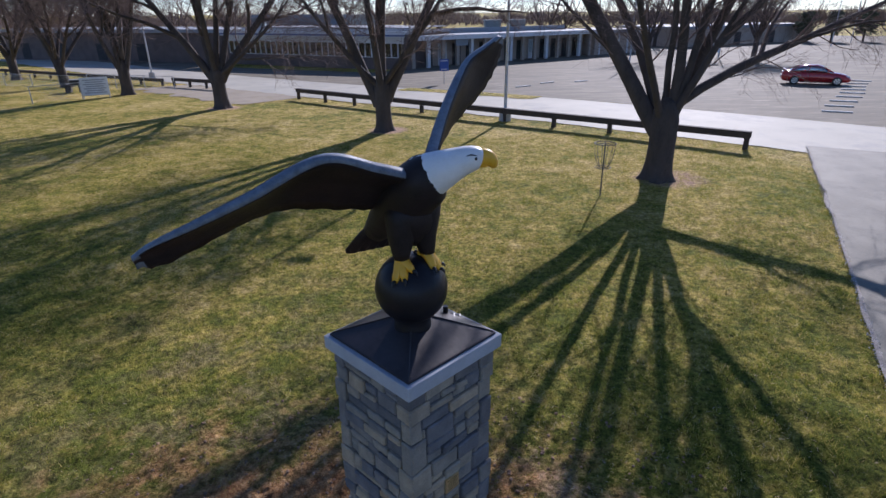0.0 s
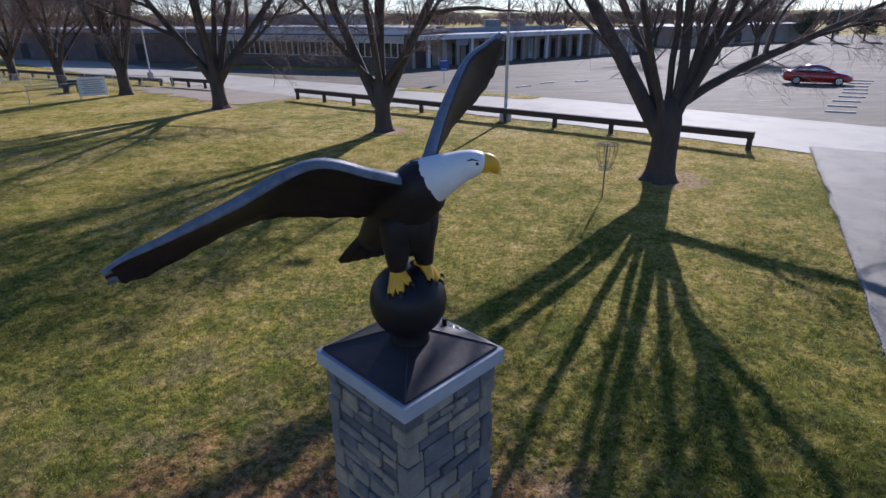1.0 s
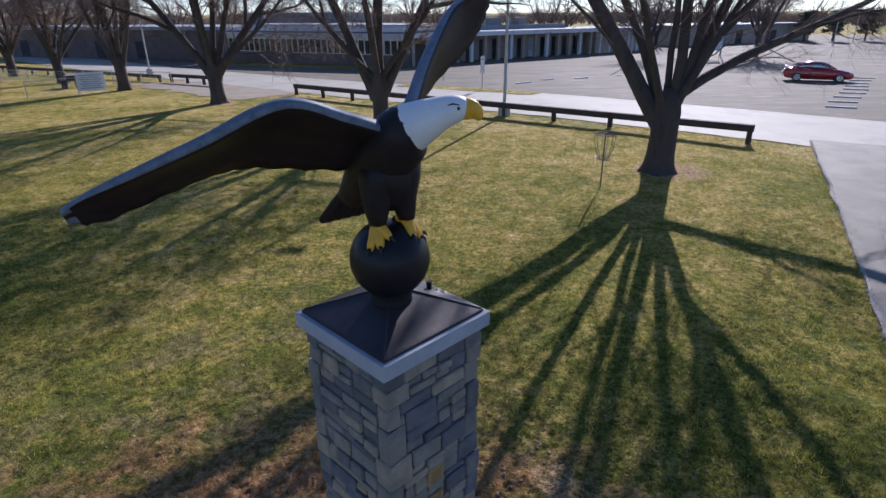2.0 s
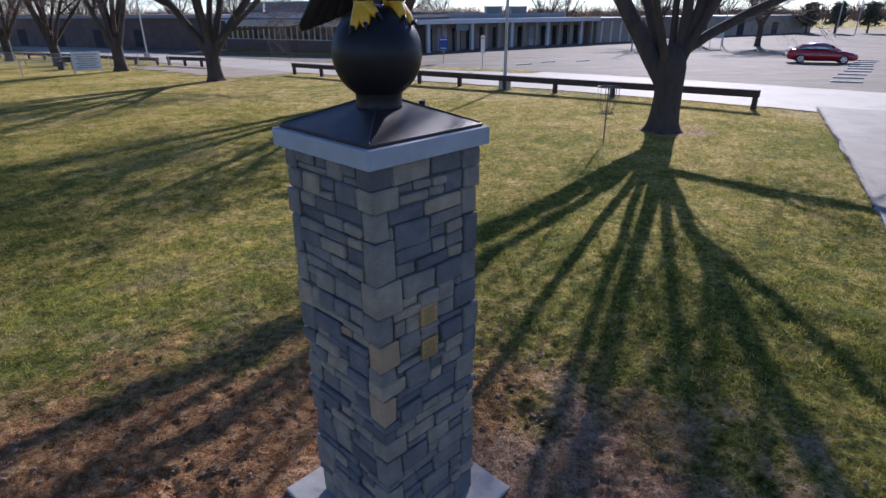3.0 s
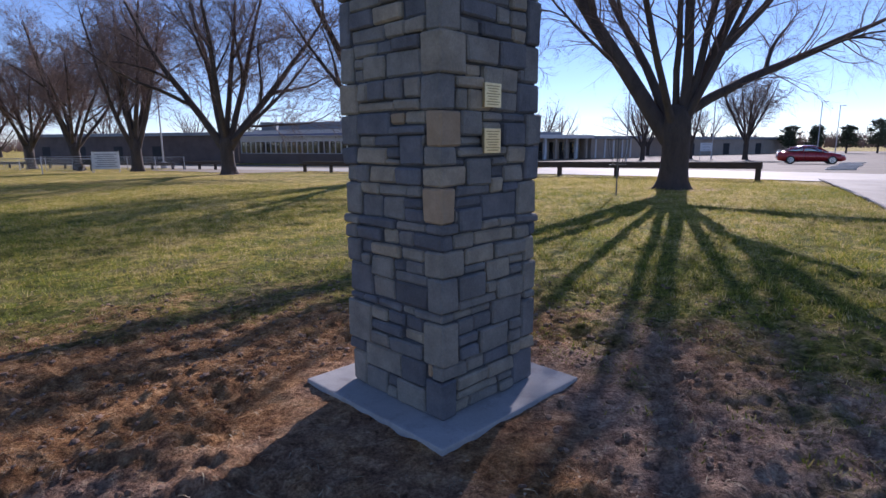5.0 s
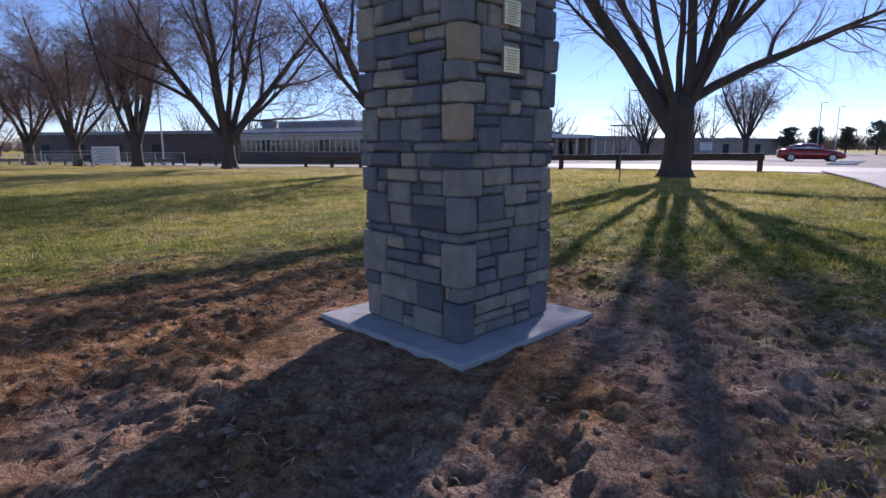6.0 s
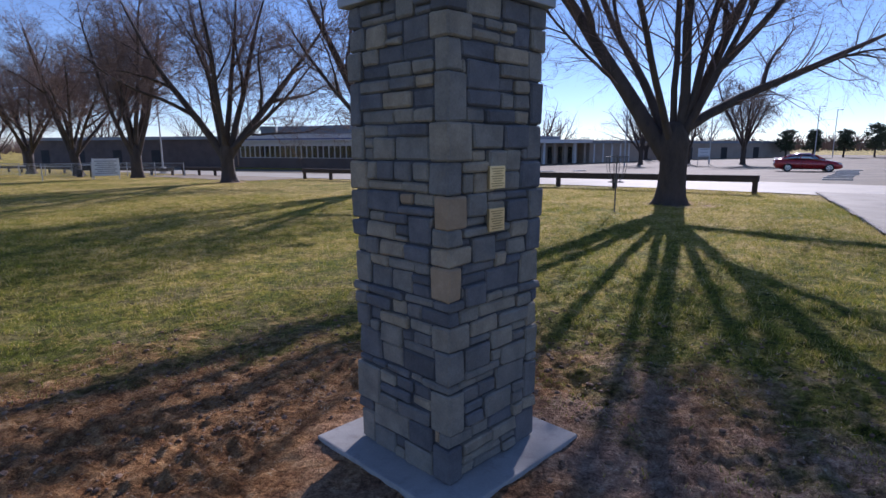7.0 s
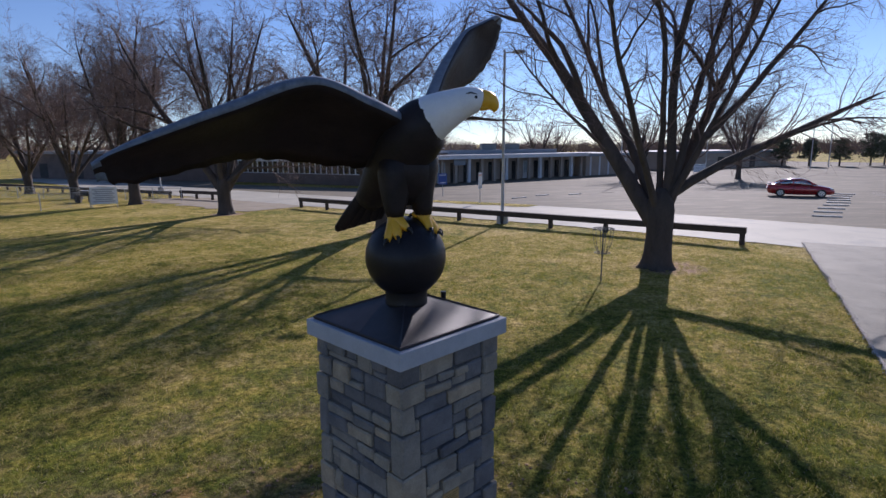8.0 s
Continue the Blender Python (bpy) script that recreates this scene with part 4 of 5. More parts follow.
def disc_basket(x, y):
    ob = thing("disc_golf_basket", pose(x, y, ground_z(x, y)), "thin galvanised disc golf basket on a pole, on the lawn", "disc golf basket")
    part("pole", rod((0, 0, -0.1), (0, 0, 1.62), 0.020, n=10), M_WIRE, ob)
    n = 24

    def ring(name, r, z, t):
        V, F = [], []
        pts = [Vector((r * math.cos(2 * math.pi * k / n), r * math.sin(2 * math.pi * k / n), z)) for k in range(n + 1)]
        tube_rings(V, F, pts, [t] * (n + 1), 6)
        part_mesh(name, mesh_from(name, V, F, M_WIRE, True), ob)
    ring("top_band", 0.31, 1.58, 0.014)
    ring("tray_hoop", 0.23, 0.86, 0.009)
    for k in range(12):
        a = 2 * math.pi * k / 12
        c, s = math.cos(a), math.sin(a)
        pts = [Vector((c * r, s * r, z)) for r, z in ((0.30, 1.57), (0.29, 1.36), (0.255, 1.15), (0.19, 0.98), (0.13, 0.87))]
        V, F = [], []
        tube_rings(V, F, pts, [0.006] * 5, 4)
        part_mesh("chain", mesh_from("chain", V, F, M_WIRE), ob)
        part("spoke", rod((c * 0.02, s * 0.02, 1.57), (c * 0.3, s * 0.3, 1.58), 0.005, n=4), M_WIRE, ob)
        part("tray_wire", rod((c * 0.02, s * 0.02, 0.84), (c * 0.23, s * 0.23, 0.86), 0.005, n=4), M_WIRE, ob)


disc_basket(4.78, 16.5)


def board_sign(x, y, yaw, w, h, z0, board, label, bars, posts=2, bar_mat=None):
    ob = thing("sign_board", pose(x, y, ground_z(x, y), 0, 0, yaw), label, "sign")
    part("panel", boxed(-w / 2, w / 2, -0.02, 0.02, z0, z0 + h, 0.006), board, ob)
    xs = (-w / 2 + 0.06, w / 2 - 0.06) if posts == 2 else (0,)
    for px in xs:
        part("post", rod((px, 0.05, -0.2), (px, 0.05, z0 + h + 0.06), 0.03, n=8), M_GALV, ob)
    for k in range(bars):
        z = z0 + h * (0.85 - 0.7 * k / max(1, bars - 1))
        b = w * (0.40 - 0.08 * (k % 2))
        part("text_bar", boxed(-b, b, -0.026, -0.02, z - h * 0.03, z + h * 0.03), bar_mat or M_GREYBAR, ob)


board_sign(-24.9, 42.0, 28, 1.75, 1.25, 0.25, M_SIGN, "white notice board on posts by the chain-link fence", 7)
board_sign(0.23, 49.2, 5, 0.75, 0.95, 1.05, M_SIGNBLUE, "small blue sign on a post by the road", 2, 1, M_SIGN)
board_sign(2.9, 41.0, 5, 0.28, 1.15, 1.1, M_SIGN, "narrow white and orange marker sign on a post", 1, 1, M_ORANGE)
board_sign(32.0, 70.0, 5, 1.5, 1.0, 1.2, M_SIGN, "distant white sign on two posts", 3)


def chain_fence(a, b, n, label, h=1.15):
    d = b - a
    length, yaw = math.hypot(d.x, d.y), math.degrees(math.atan2(d.y, d.x))
    gz = ground_z(a.x, a.y)
    ob = thing("chain_link_fence", pose(a.x, a.y, gz, 0, 0, yaw), label, "fence", "chain-link fences")
    for k in range(n):
        s = length * k / (n - 1)
        part("post", rod((s, 0, -0.2), (s, 0, h + 0.05), 0.032, n=8), M_GALV, ob)
    part("top_rail", rod((0, 0, h), (length, 0, h), 0.021, n=8), M_GALV, ob)
    V, F = [], []
    step = 0.14
    k = 0
    u = -h
    while u < length:
        for s in (1, -1):
            x0, x1 = (u, u + h) if s == 1 else (u + h, u)
            z0, z1 = 0.04, h
            if min(x0, x1) >= 0 and max(x0, x1) <= length:
                tube_rings(V, F, [Vector((x0, 0.012 * s, z0)), Vector((x1, 0.012 * s, z1))], (0.0045, 0.0045), 3)
        u += step
    tagged(part_mesh("wire_mesh", mesh_from("wire_mesh", V, F, M_GALV), ob), kind="stuff")


chain_fence(Vector((-29.9, 49.6, 0)), Vector((-21.5, 47.1, 0)), 4, "galvanised chain-link fence beside the lawn trees")
chain_fence(Vector((-51.0, 56.0, 0)), Vector((-29.9, 49.6, 0)), 8, "galvanised chain-link fence along the row of trees")
chain_fence(Vector((-27.7, 39.2, 0)), Vector((-25.6, 41.4, 0)), 2, "short galvanised chain-link fence by the notice board")


def barbecue(x, y):
    ob = thing("park_grill", pose(x, y, ground_z(x, y), 0, 0, 20), "dark steel park grill and bin near the fence", "grill")
    part("post", rod((0, 0, -0.1), (0, 0, 0.6), 0.05), M_BLACK, ob)
    part("firebox", boxed(-0.5, 0.5, -0.35, 0.35, 0.55, 0.95, 0.04), M_BLACK, ob)
    part("grate", boxed(-0.52, 0.52, -0.37, 0.37, 0.95, 0.98, 0.006), M_GALV, ob)
    part("side_box", boxed(-0.95, -0.55, -0.3, 0.3, 0.0, 0.6, 0.03), M_TIMBER, ob)


barbecue(-28.9, 46.6)


# ---------------------------------------------------------------- parking lot
def wheel_stop(x, y, yaw):
    ob = boxed(-0.72, 0.72, -0.09, 0.09, 0.0, 0.075, 0.025)
    s = tagged(part("wheel_stop", ob, M_STOP, None), "worn concrete wheel stop on the parking lot", "wheel stop", "wheel stops")
    s.matrix_world = pose(x, y, ground_z(x, y) + 0.034, 0, 0, yaw)


for x, y in ((6.3, 45.0), (8.6, 47.6), (11.6, 48.6)):
    wheel_stop(x, y, 34)
for k in range(9):
    wheel_stop(21.4 + 1.5 * k + 0.12 * math.sin(k * 5), 31.0 + 1.95 * k, -24 + 4 * math.sin(k * 3))


def lot_line(x, y, length, yaw):
    ob = tagged(part("parking_line", boxed(-length / 2, length / 2, -0.06, 0.06, 0, 0.006), M_LINE, None), "worn white painted line on the asphalt", "road marking", "parking lines", "structure")
    ob.matrix_world = pose(x, y, ground_z(x, y) + 0.036, 0, 0, yaw)


for k in range(6):
    lot_line(33.0 + 1.5 * k, 38.0 + 2.4 * k, 4.5, -10)


def build_car(x, y, yaw):
    car = thing("red_car", pose(x, y, ground_z(x, y) + 0.04, 0, 0, yaw), "glossy red two-door coupe parked on the lot", "car")
    # stations along the length: x, underside, belt height, half width
    st = ((-2.28, 0.42, 0.74, 0.62), (-2.15, 0.26, 0.92, 0.78), (-1.7, 0.20, 0.98, 0.86), (-1.0, 0.18, 0.98, 0.88), (0.0, 0.18, 0.95, 0.885), (0.8, 0.18, 0.93, 0.88), (1.4, 0.20, 0.86, 0.87), (1.95, 0.22, 0.74, 0.80), (2.2, 0.26, 0.62, 0.66), (2.3, 0.34, 0.52, 0.5))
    rings = []
    for X, z0, z1, w in st:
        ring = []
        for f, h in ((0.0, 0.0), (0.82, 0.0), (0.97, 0.18), (1.0, 0.5), (0.97, 0.78), (0.86, 0.96), (0.5, 1.02), (0.0, 1.03)):
            ring.append(Vector((X, -f * w, z0 + (z1 - z0) * h)))
        ring += [Vector((p.x, -p.y, p.z)) for p in ring[-2:0:-1]]
        rings.append(ring)
    bm = bmesh.new()
    loft(bm, rings, 0)
    body = part("body", bm, M_CARPAINT, car, smooth=True)
    cab = ((-1.75, 0.97, 0.99, 0.70), (-1.15, 0.95, 1.28, 0.60), (-0.55, 0.94, 1.39, 0.57), (0.05, 0.93, 1.39, 0.57), (0.45, 0.92, 1.28, 0.60), (1.05, 0.90, 0.93, 0.72))
    rings = []
    for X, z0, z1, w in cab:
        ring = [Vector((X, -0.80, z0 - 0.03)), Vector((X, -w - 0.05, z0 + (z1 - z0) * 0.5)), Vector((X, -w, z0 + (z1 - z0) * 0.93)), Vector((X, -w * 0.6, z1 + 0.01)), Vector((X, 0, z1 + 0.02))]
        ring += [Vector((p.x, -p.y, p.z)) for p in ring[-2::-1]]
        rings.append(ring)
    bm = bmesh.new()
    loft(bm, rings, 0)
    part("cabin_glass", bm, M_CARGLASS, car, "dark tinted glass", smooth=True)
    roof = []
    for X, z, w in ((-1.2, 1.30, 0.585), (-0.6, 1.405, 0.575), (0.05, 1.41, 0.575), (0.42, 1.315, 0.60)):
        roof.append([Vector((X, -w, z - 0.045)), Vector((X, -w * 0.6, z + 0.008)), Vector((X, 0, z + 0.022)), Vector((X, w * 0.6, z + 0.008)), Vector((X, w, z - 0.045)),
                     Vector((X, w, z - 0.06)), Vector((X, 0, z - 0.03)), Vector((X, -w, z - 0.06))])
    bm = bmesh.new()
    loft(bm, roof, 0)
    part("roof", bm, M_CARPAINT, car, smooth=True)
    for s in (-1, 1):
        for p, q in (((0.42, 0.60, 1.29), (1.08, 0.74, 0.93)), ((-1.2, 0.585, 1.27), (-1.78, 0.72, 0.98)), ((-0.45, 0.59, 1.36), (-0.6, 0.76, 0.97))):
            part("pillar_post", rod((p[0], s * p[1], p[2]), (q[0], s * q[1], q[2]), 0.035, n=8), M_CARPAINT, car)
        part("wing_mirror", boxed(0.62, 0.80, s * 0.93 - 0.09, s * 0.93 + 0.09, 0.96, 1.08, 0.03), M_CARPAINT, car)
        part("door_seam", boxed(-0.52, -0.50, s * 0.884 - 0.006, s * 0.884 + 0.006, 0.3, 0.92), M_BLACK, car)
        part("door_handle", boxed(-0.38, -0.2, s * 0.885 - 0.02, s * 0.885 + 0.02, 0.76, 0.80, 0.008), M_CARPAINT, car)
        part("sill_trim", boxed(-1.0, 1.0, s * 0.87 - 0.02, s * 0.87 + 0.02, 0.18, 0.24, 0.01), M_BLACK, car)
        part("headlight", boxed(1.9, 2.16, s * 0.62 - 0.13, s * 0.62 + 0.13, 0.60, 0.70, 0.03), M_LAMPWHITE, car)
        part("tail_light", boxed(-2.27, -2.05, s * 0.62 - 0.14, s * 0.62 + 0.14, 0.74, 0.88, 0.03), M_LAMPRED, car)
        for wx in (-1.38, 1.38):
            w = part("wheel", rod((wx, s * 0.72, 0.31), (wx, s * 0.90, 0.31), 0.315, n=28), M_TYRE, car, "black tyre")
            part("rim", rod((wx, s * 0.895, 0.31), (wx, s * 0.91, 0.31), 0.205, n=20), M_RIM, w)
            for k in range(5):
                a = 2 * math.pi * k / 5
                part("rim_slot", boxed(-0.03, 0.03, -0.004, 0.004, 0.07, 0.17, 0.0, Matrix.Translation((wx, s * 0.912, 0.31)) @ Matrix.Rotation(a, 4, "Y")), M_BLACK, w)
    part("spoiler", boxed(-2.2, -1.98, -0.66, 0.66, 1.04, 1.07, 0.012), M_CARPAINT, car)
    part("bumper_grille", boxed(2.18, 2.31, -0.4, 0.4, 0.30, 0.42, 0.02), M_BLACK, car)
    part("number_plate", boxed(-2.32, -2.27, -0.2, 0.2, 0.55, 0.66, 0.004), M_SIGN, car)
    return car


build_car(28.6, 44.9, -25)


# ---------------------------------------------------------------- school building
SCHOOL_Z = -0.62
def windowed_wing(a, b, depth, h, sill, head, bays, label, wall_m, band_m, fascia=0.55, overhang=0.7):
    """A long low wing: sill wall, glazed bays between piers, lintel, fascia and roof; open room behind the panes, its
    dimness painted on.
    """
    d = b - a
    length, yaw = math.hypot(d.x, d.y), math.degrees(math.atan2(d.y, d.x))
    ob = thing("school_building", pose(a.x, a.y, SCHOOL_Z, 0, 0, yaw), label, "building", "school wings")
    part("sill_wall", boxed(0, length, 0, 0.3, -0.5, sill), wall_m, ob)
    part("lintel_wall", boxed(0, length, 0, 0.3, head, h), band_m, ob)
    part("back_wall", boxed(0, length, depth - 0.3, depth, -0.5, h), wall_m, ob)
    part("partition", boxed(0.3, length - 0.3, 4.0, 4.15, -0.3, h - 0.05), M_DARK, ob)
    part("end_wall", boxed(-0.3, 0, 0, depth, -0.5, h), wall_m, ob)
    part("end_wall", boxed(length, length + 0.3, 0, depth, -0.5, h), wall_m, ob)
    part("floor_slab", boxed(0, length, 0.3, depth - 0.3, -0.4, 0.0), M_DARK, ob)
    part("roof", boxed(-0.4, length + 0.4, -overhang, depth + 0.4, h, h + 0.25), M_ROOF, ob)
    part("fascia", boxed(-0.5, length + 0.5, -overhang - 0.06, -overhang, h - fascia + 0.3, h + 0.32), M_FASCIA, ob)
    part("blue_stripe", boxed(-0.5, length + 0.5, -overhang - 0.075, -overhang - 0.06, h - fascia + 0.42, h - fascia + 0.60), M_STRIPE, ob)
    part("upper_band", boxed(0.5, length - 0.5, 2.2, 2.5, h + 0.25, h + 0.55), M_FASCIA, ob)
    part("upper_roof", boxed(0.3, length - 0.3, 2.0, depth - 0.5, h + 0.55, h + 0.65), M_ROOF, ob)
    w = length / bays
    pane = mesh_from("pane", *box_lists(0.06, w - 0.06, 0.13, 0.15, sill + 0.05, head - 0.05), M_PANE)
    frame_v = boxed(-0.045, 0.045, 0.06, 0.24, sill, head)
    me = bpy.data.meshes.new("mullion")
    frame_v.to_mesh(me)
    frame_v.free()
    me.materials.append(M_FASCIA)
    for k in range(bays):
        o = part_mesh("mullion", me, ob)
        o.location.x = k * w
        o = part_mesh("window", pane, ob)
        o.location.x = k * w
        o.visible_shadow = False
    o = part_mesh("mullion", me, ob)
    o.location.x = length
    part("sill_rail", boxed(0, length, 0.05, 0.25, sill, sill + 0.06), M_FASCIA, ob)
    return ob


def box_lists(x0, x1, y0, y1, z0, z1):
    V = [(x, y, z) for z in (z0, z1) for y in (y0, y1) for x in (x0, x1)]
    return V, [(0, 1, 5, 4), (1, 3, 7, 5), (3, 2, 6, 7), (2, 0, 4, 6), (4, 5, 7, 6), (0, 2, 3, 1)]


windowed_wing(Vector((-27.6, 77.9, 0)), Vector((-4.1, 66.3, 0)), 12, 3.7, 1.2, 2.72, 30,
              "long low school wing with a band of windows and pale fascia", M_BRICK, M_FASCIA, 0.62)


def blank_wing(a, b, depth, h, label, material):
    d = b - a
    length, yaw = math.hypot(d.x, d.y), math.degrees(math.atan2(d.y, d.x))
    ob = thing("school_building", pose(a.x, a.y, SCHOOL_Z, 0, 0, yaw), label, "building", "school wings")
    part("wall", boxed(0, length, 0, depth, -0.5, h), material, ob)
    part("roof", boxed(-0.3, length + 0.3, -0.3, depth + 0.3, h, h + 0.3), M_ROOF, ob)
    part("coping", boxed(-0.34, length + 0.34, -0.36, -0.3, h - 0.1, h + 0.34), M_PANEL, ob)
    return ob, length


w1, l1 = blank_wing(Vector((-66, 90, 0)), Vector((-28.2, 78.6, 0)), 14, 3.75, "low dark brick school wing with a flat roof", M_BRICK)
for k in range(4):
    # flat dark sheets on the wall, the doorways' shade put into their colour
    part("door_shade_sheet", boxed(4 + 7 * k, 5.6 + 7 * k, -0.04, 0.0, 0, 2.2), M_DARK, w1)
upper, l2 = blank_wing(Vector((-29.0, 93.0, 0)), Vector((-13.0, 85.0, 0)), 9, 5.4, "raised pale hall block above the school roof", M_PANEL)


def portico():
    a, b = Vector((-3.4, 66.9, 0)), Vector((21.2, 83.9, 0))
    d = b - a
    length, yaw = math.hypot(d.x, d.y), math.degrees(math.atan2(d.y, d.x))
    ob = thing("school_entrance", pose(a.x, a.y, SCHOOL_Z, 0, 0, yaw), "low school entrance with a row of pale columns and dim glazing", "building", "school wings")
    part("rear_wall", boxed(0, length, 1.8, 2.1, -0.5, 3.25), M_TANBRICK, ob)
    part("canopy", boxed(-0.3, length + 0.4, -0.5, 12, 3.1, 3.45), M_ROOF, ob)
    part("fascia", boxed(-0.36, length + 0.46, -0.58, -0.5, 3.0, 3.5), M_FASCIA, ob)
    bays = 14
    for k in range(bays + 1):
        s = 0.4 + (length - 0.8) * k / bays
        part("column", boxed(s - 0.2, s + 0.2, 0.0, 0.4, -0.4, 3.1, 0.02), M_FASCIA if k % 3 == 1 else M_TANBRICK, ob)
    for k in range(bays):
        s = 0.75 + (length - 0.8) * k / bays
        # most doors carry the painted interior shade behind their panes
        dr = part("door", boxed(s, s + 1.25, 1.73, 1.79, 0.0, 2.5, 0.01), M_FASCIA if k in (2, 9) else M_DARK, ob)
        p = part("pane", boxed(s + 0.12, s + 1.13, 1.70, 1.725, 0.9, 2.4), M_PANE, dr)
        p.visible_shadow = False
    part("upper_band", boxed(0.5, length - 0.5, 5.0, 5.3, 3.45, 4.05), M_PANEL, ob)
    part("hanging_sign", boxed(6.2, 8.0, -0.1, 0.0, 2.25, 2.95, 0.02), M_PANEL, ob)
    return ob


portico()
w3, l3 = blank_wing(Vector((21.7, 84.4, 0)), Vector((31.5, 91.0, 0)), 10, 3.05, "low tan brick school wing", M_TANBRICK)
for k in range(5):
    part("pilaster", boxed(0.8 + 2.0 * k, 1.1 + 2.0 * k, -0.08, 0.0, -0.4, 2.9), M_FASCIA, w3)
w4, l4 = blank_wing(Vector((40, 100, 0)), Vector((72, 118, 0)), 14, 3.0, "distant long tan brick building", M_TANBRICK)
for k in range(3):
    # dark sheet on the wall with a doorway's shade painted in
    part("door_shade_sheet", boxed(4 + 10 * k, 5.8 + 10 * k, -0.03, 0.0, 0, 2.2), M_DARK, w4)


def roof_unit(x, y, z):
    ob = thing("rooftop_unit", pose(x, y, z, 0, 0, 6), "grey-green rooftop ventilation unit", "roof unit", "rooftop units")
    bm = boxed(-0.95, 0.95, -0.8, 0.8, 0.0, 1.35, 0.02)
    for v in bm.verts:
        if v.co.z > 0.4:
            v.co.x *= 1.12
    part("housing", bm, M_UNIT, ob)
    part("lid", boxed(-1.12, 1.12, -0.92, 0.92, 1.35, 1.45, 0.02), M_UNIT, ob)


roof_unit(6.9, 81.6, SCHOOL_Z + 3.45)
roof_unit(10.5, 84.1, SCHOOL_Z + 3.45)
roof_unit(-24.2, 80.4, SCHOOL_Z + 3.95)


# ---------------------------------------------------------------- distance
def conifer(x, y, h, seed):
    rng = random.Random(seed)
    ob = thing("conifer", pose(x, y, ground_z(x, y)), "distant dark green pine", "tree", "distant pines")
    part("trunk", rod((0, 0, -0.2), (0, 0, h * 0.95), 0.2, 0.03, 8), M_BARK, ob)
    V, F = [], []
    boughs = []
    for k in range(30):
        f = (k + rng.random()) / 30
        a = k * 2.4 + rng.uniform(-0.4, 0.4)
        r = h * 0.36 * math.sqrt(max(0.02, 1 - ((f - 0.3) / 0.75) ** 2)) * rng.uniform(0.3, 1.0)
        boughs.append((Vector((r * math.cos(a), r * math.sin(a), h * (0.26 + 0.7 * f) + 0.1 * r)), a, h * 0.045))
    for k in range(1300):
        b0, a, w0 = rng.choice(boughs)
        t = rng.random() ** 0.5
        c = Vector((b0.x * t, b0.y * t, b0.z - 0.2 * (1 - t))) + Vector((rng.gauss(0, w0), rng.gauss(0, w0), rng.gauss(0, w0 * 0.8)))
        a += rng.uniform(-1.2, 1.2)
        d = Vector((math.cos(a), math.sin(a), rng.uniform(-0.2, 0.5))).normalized()
        s = d.orthogonal().normalized()
        s.rotate(Matrix.Rotation(rng.uniform(0, 6.28), 3, d))
        L, w = rng.uniform(0.25, 0.65), rng.uniform(0.07, 0.17)
        b = len(V)
        V += [c - s * w, c + s * w, c + d * L + s * w * 0.3, c + d * L * 0.5 + d.cross(s) * w]
        F += [(b, b + 1, b + 2), (b, b + 2, b + 3), (b + 1, b + 3, b + 2)]
    tagged(part_mesh("crown", mesh_from("crown", V, F, M_NEEDLE), ob), kind="stuff")


for k, (x, y, h) in enumerate(((68.1, 113.0, 4.9), (73.5, 113.0, 5.1), (79.6, 113.0, 4.9), (85.8, 113.0, 6.2), (92.5, 118.0, 6.0), (100, 122, 6.4), (60.0, 120.0, 3.0))):
    conifer(x, y, h + 0.45, 70 + k)

bare_tree(39.5, 75.0, 0.32, spread_limbs(61, 7, 45, 78, 9.3, 0.18), "distant bare tree on the parking lot edge", 61, 0.75, twig=1.9, group="distant bare trees")
bare_tree(26.2, 75.5, 0.28, spread_limbs(62, 6, 50, 78, 7.0, 0.13), "distant bare tree near the school", 62, 0.5, group="distant bare trees")
bare_tree(34.5, 80.0, 0.25, spread_limbs(63, 6, 50, 78, 6.5, 0.12), "distant bare tree on the parking lot edge", 63, 0.45, group="distant bare trees")


FAR_TREE = bare_tree(-36.0, 104.0, 0.3, spread_limbs(64, 7, 45, 76, 8.5, 0.14), "distant bare tree behind the school", 64, 0.2, group="distant bare trees")
rng_far = random.Random(17)
for k in range(16):
    x = -112 + 11.5 * k + rng_far.uniform(-4, 4)
    copy_thing(FAR_TREE, pose(x, 112 + rng_far.uniform(-12, 30), -0.7, 0, 0, rng_far.uniform(0, 360)))


def far_woods():
    """A far belt of bare scrub along the horizon."""
    rng = random.Random(9)
    V, F = [], []
    for k in range(4500):
        a = rng.uniform(-64, 64)
        r = rng.uniform(260, 420)
        x, y = r * math.sin(radians(a)), r * math.cos(radians(a))
        h = (3.0 + 5.0 * (0.5 + noise.noise(Vector((a * 0.35, r * 0.01, 0))))) * rng.uniform(0.6, 1.1)
        p = Vector((x, y, -0.5))
        for j in range(4):
            e = Vector((rng.uniform(-0.6, 0.6), rng.uniform(-0.6, 0.6), 1)).normalized()
            tube_rings(V, F, [p, p + e * h], (0.16, 0.05), 3)
    ob = new("far_woods", mesh_from("far_woods", V, F, M_TWIG))
    tagged(ob, "far belt of bare brown woods on the horizon", "woods", kind="stuff")


far_woods()


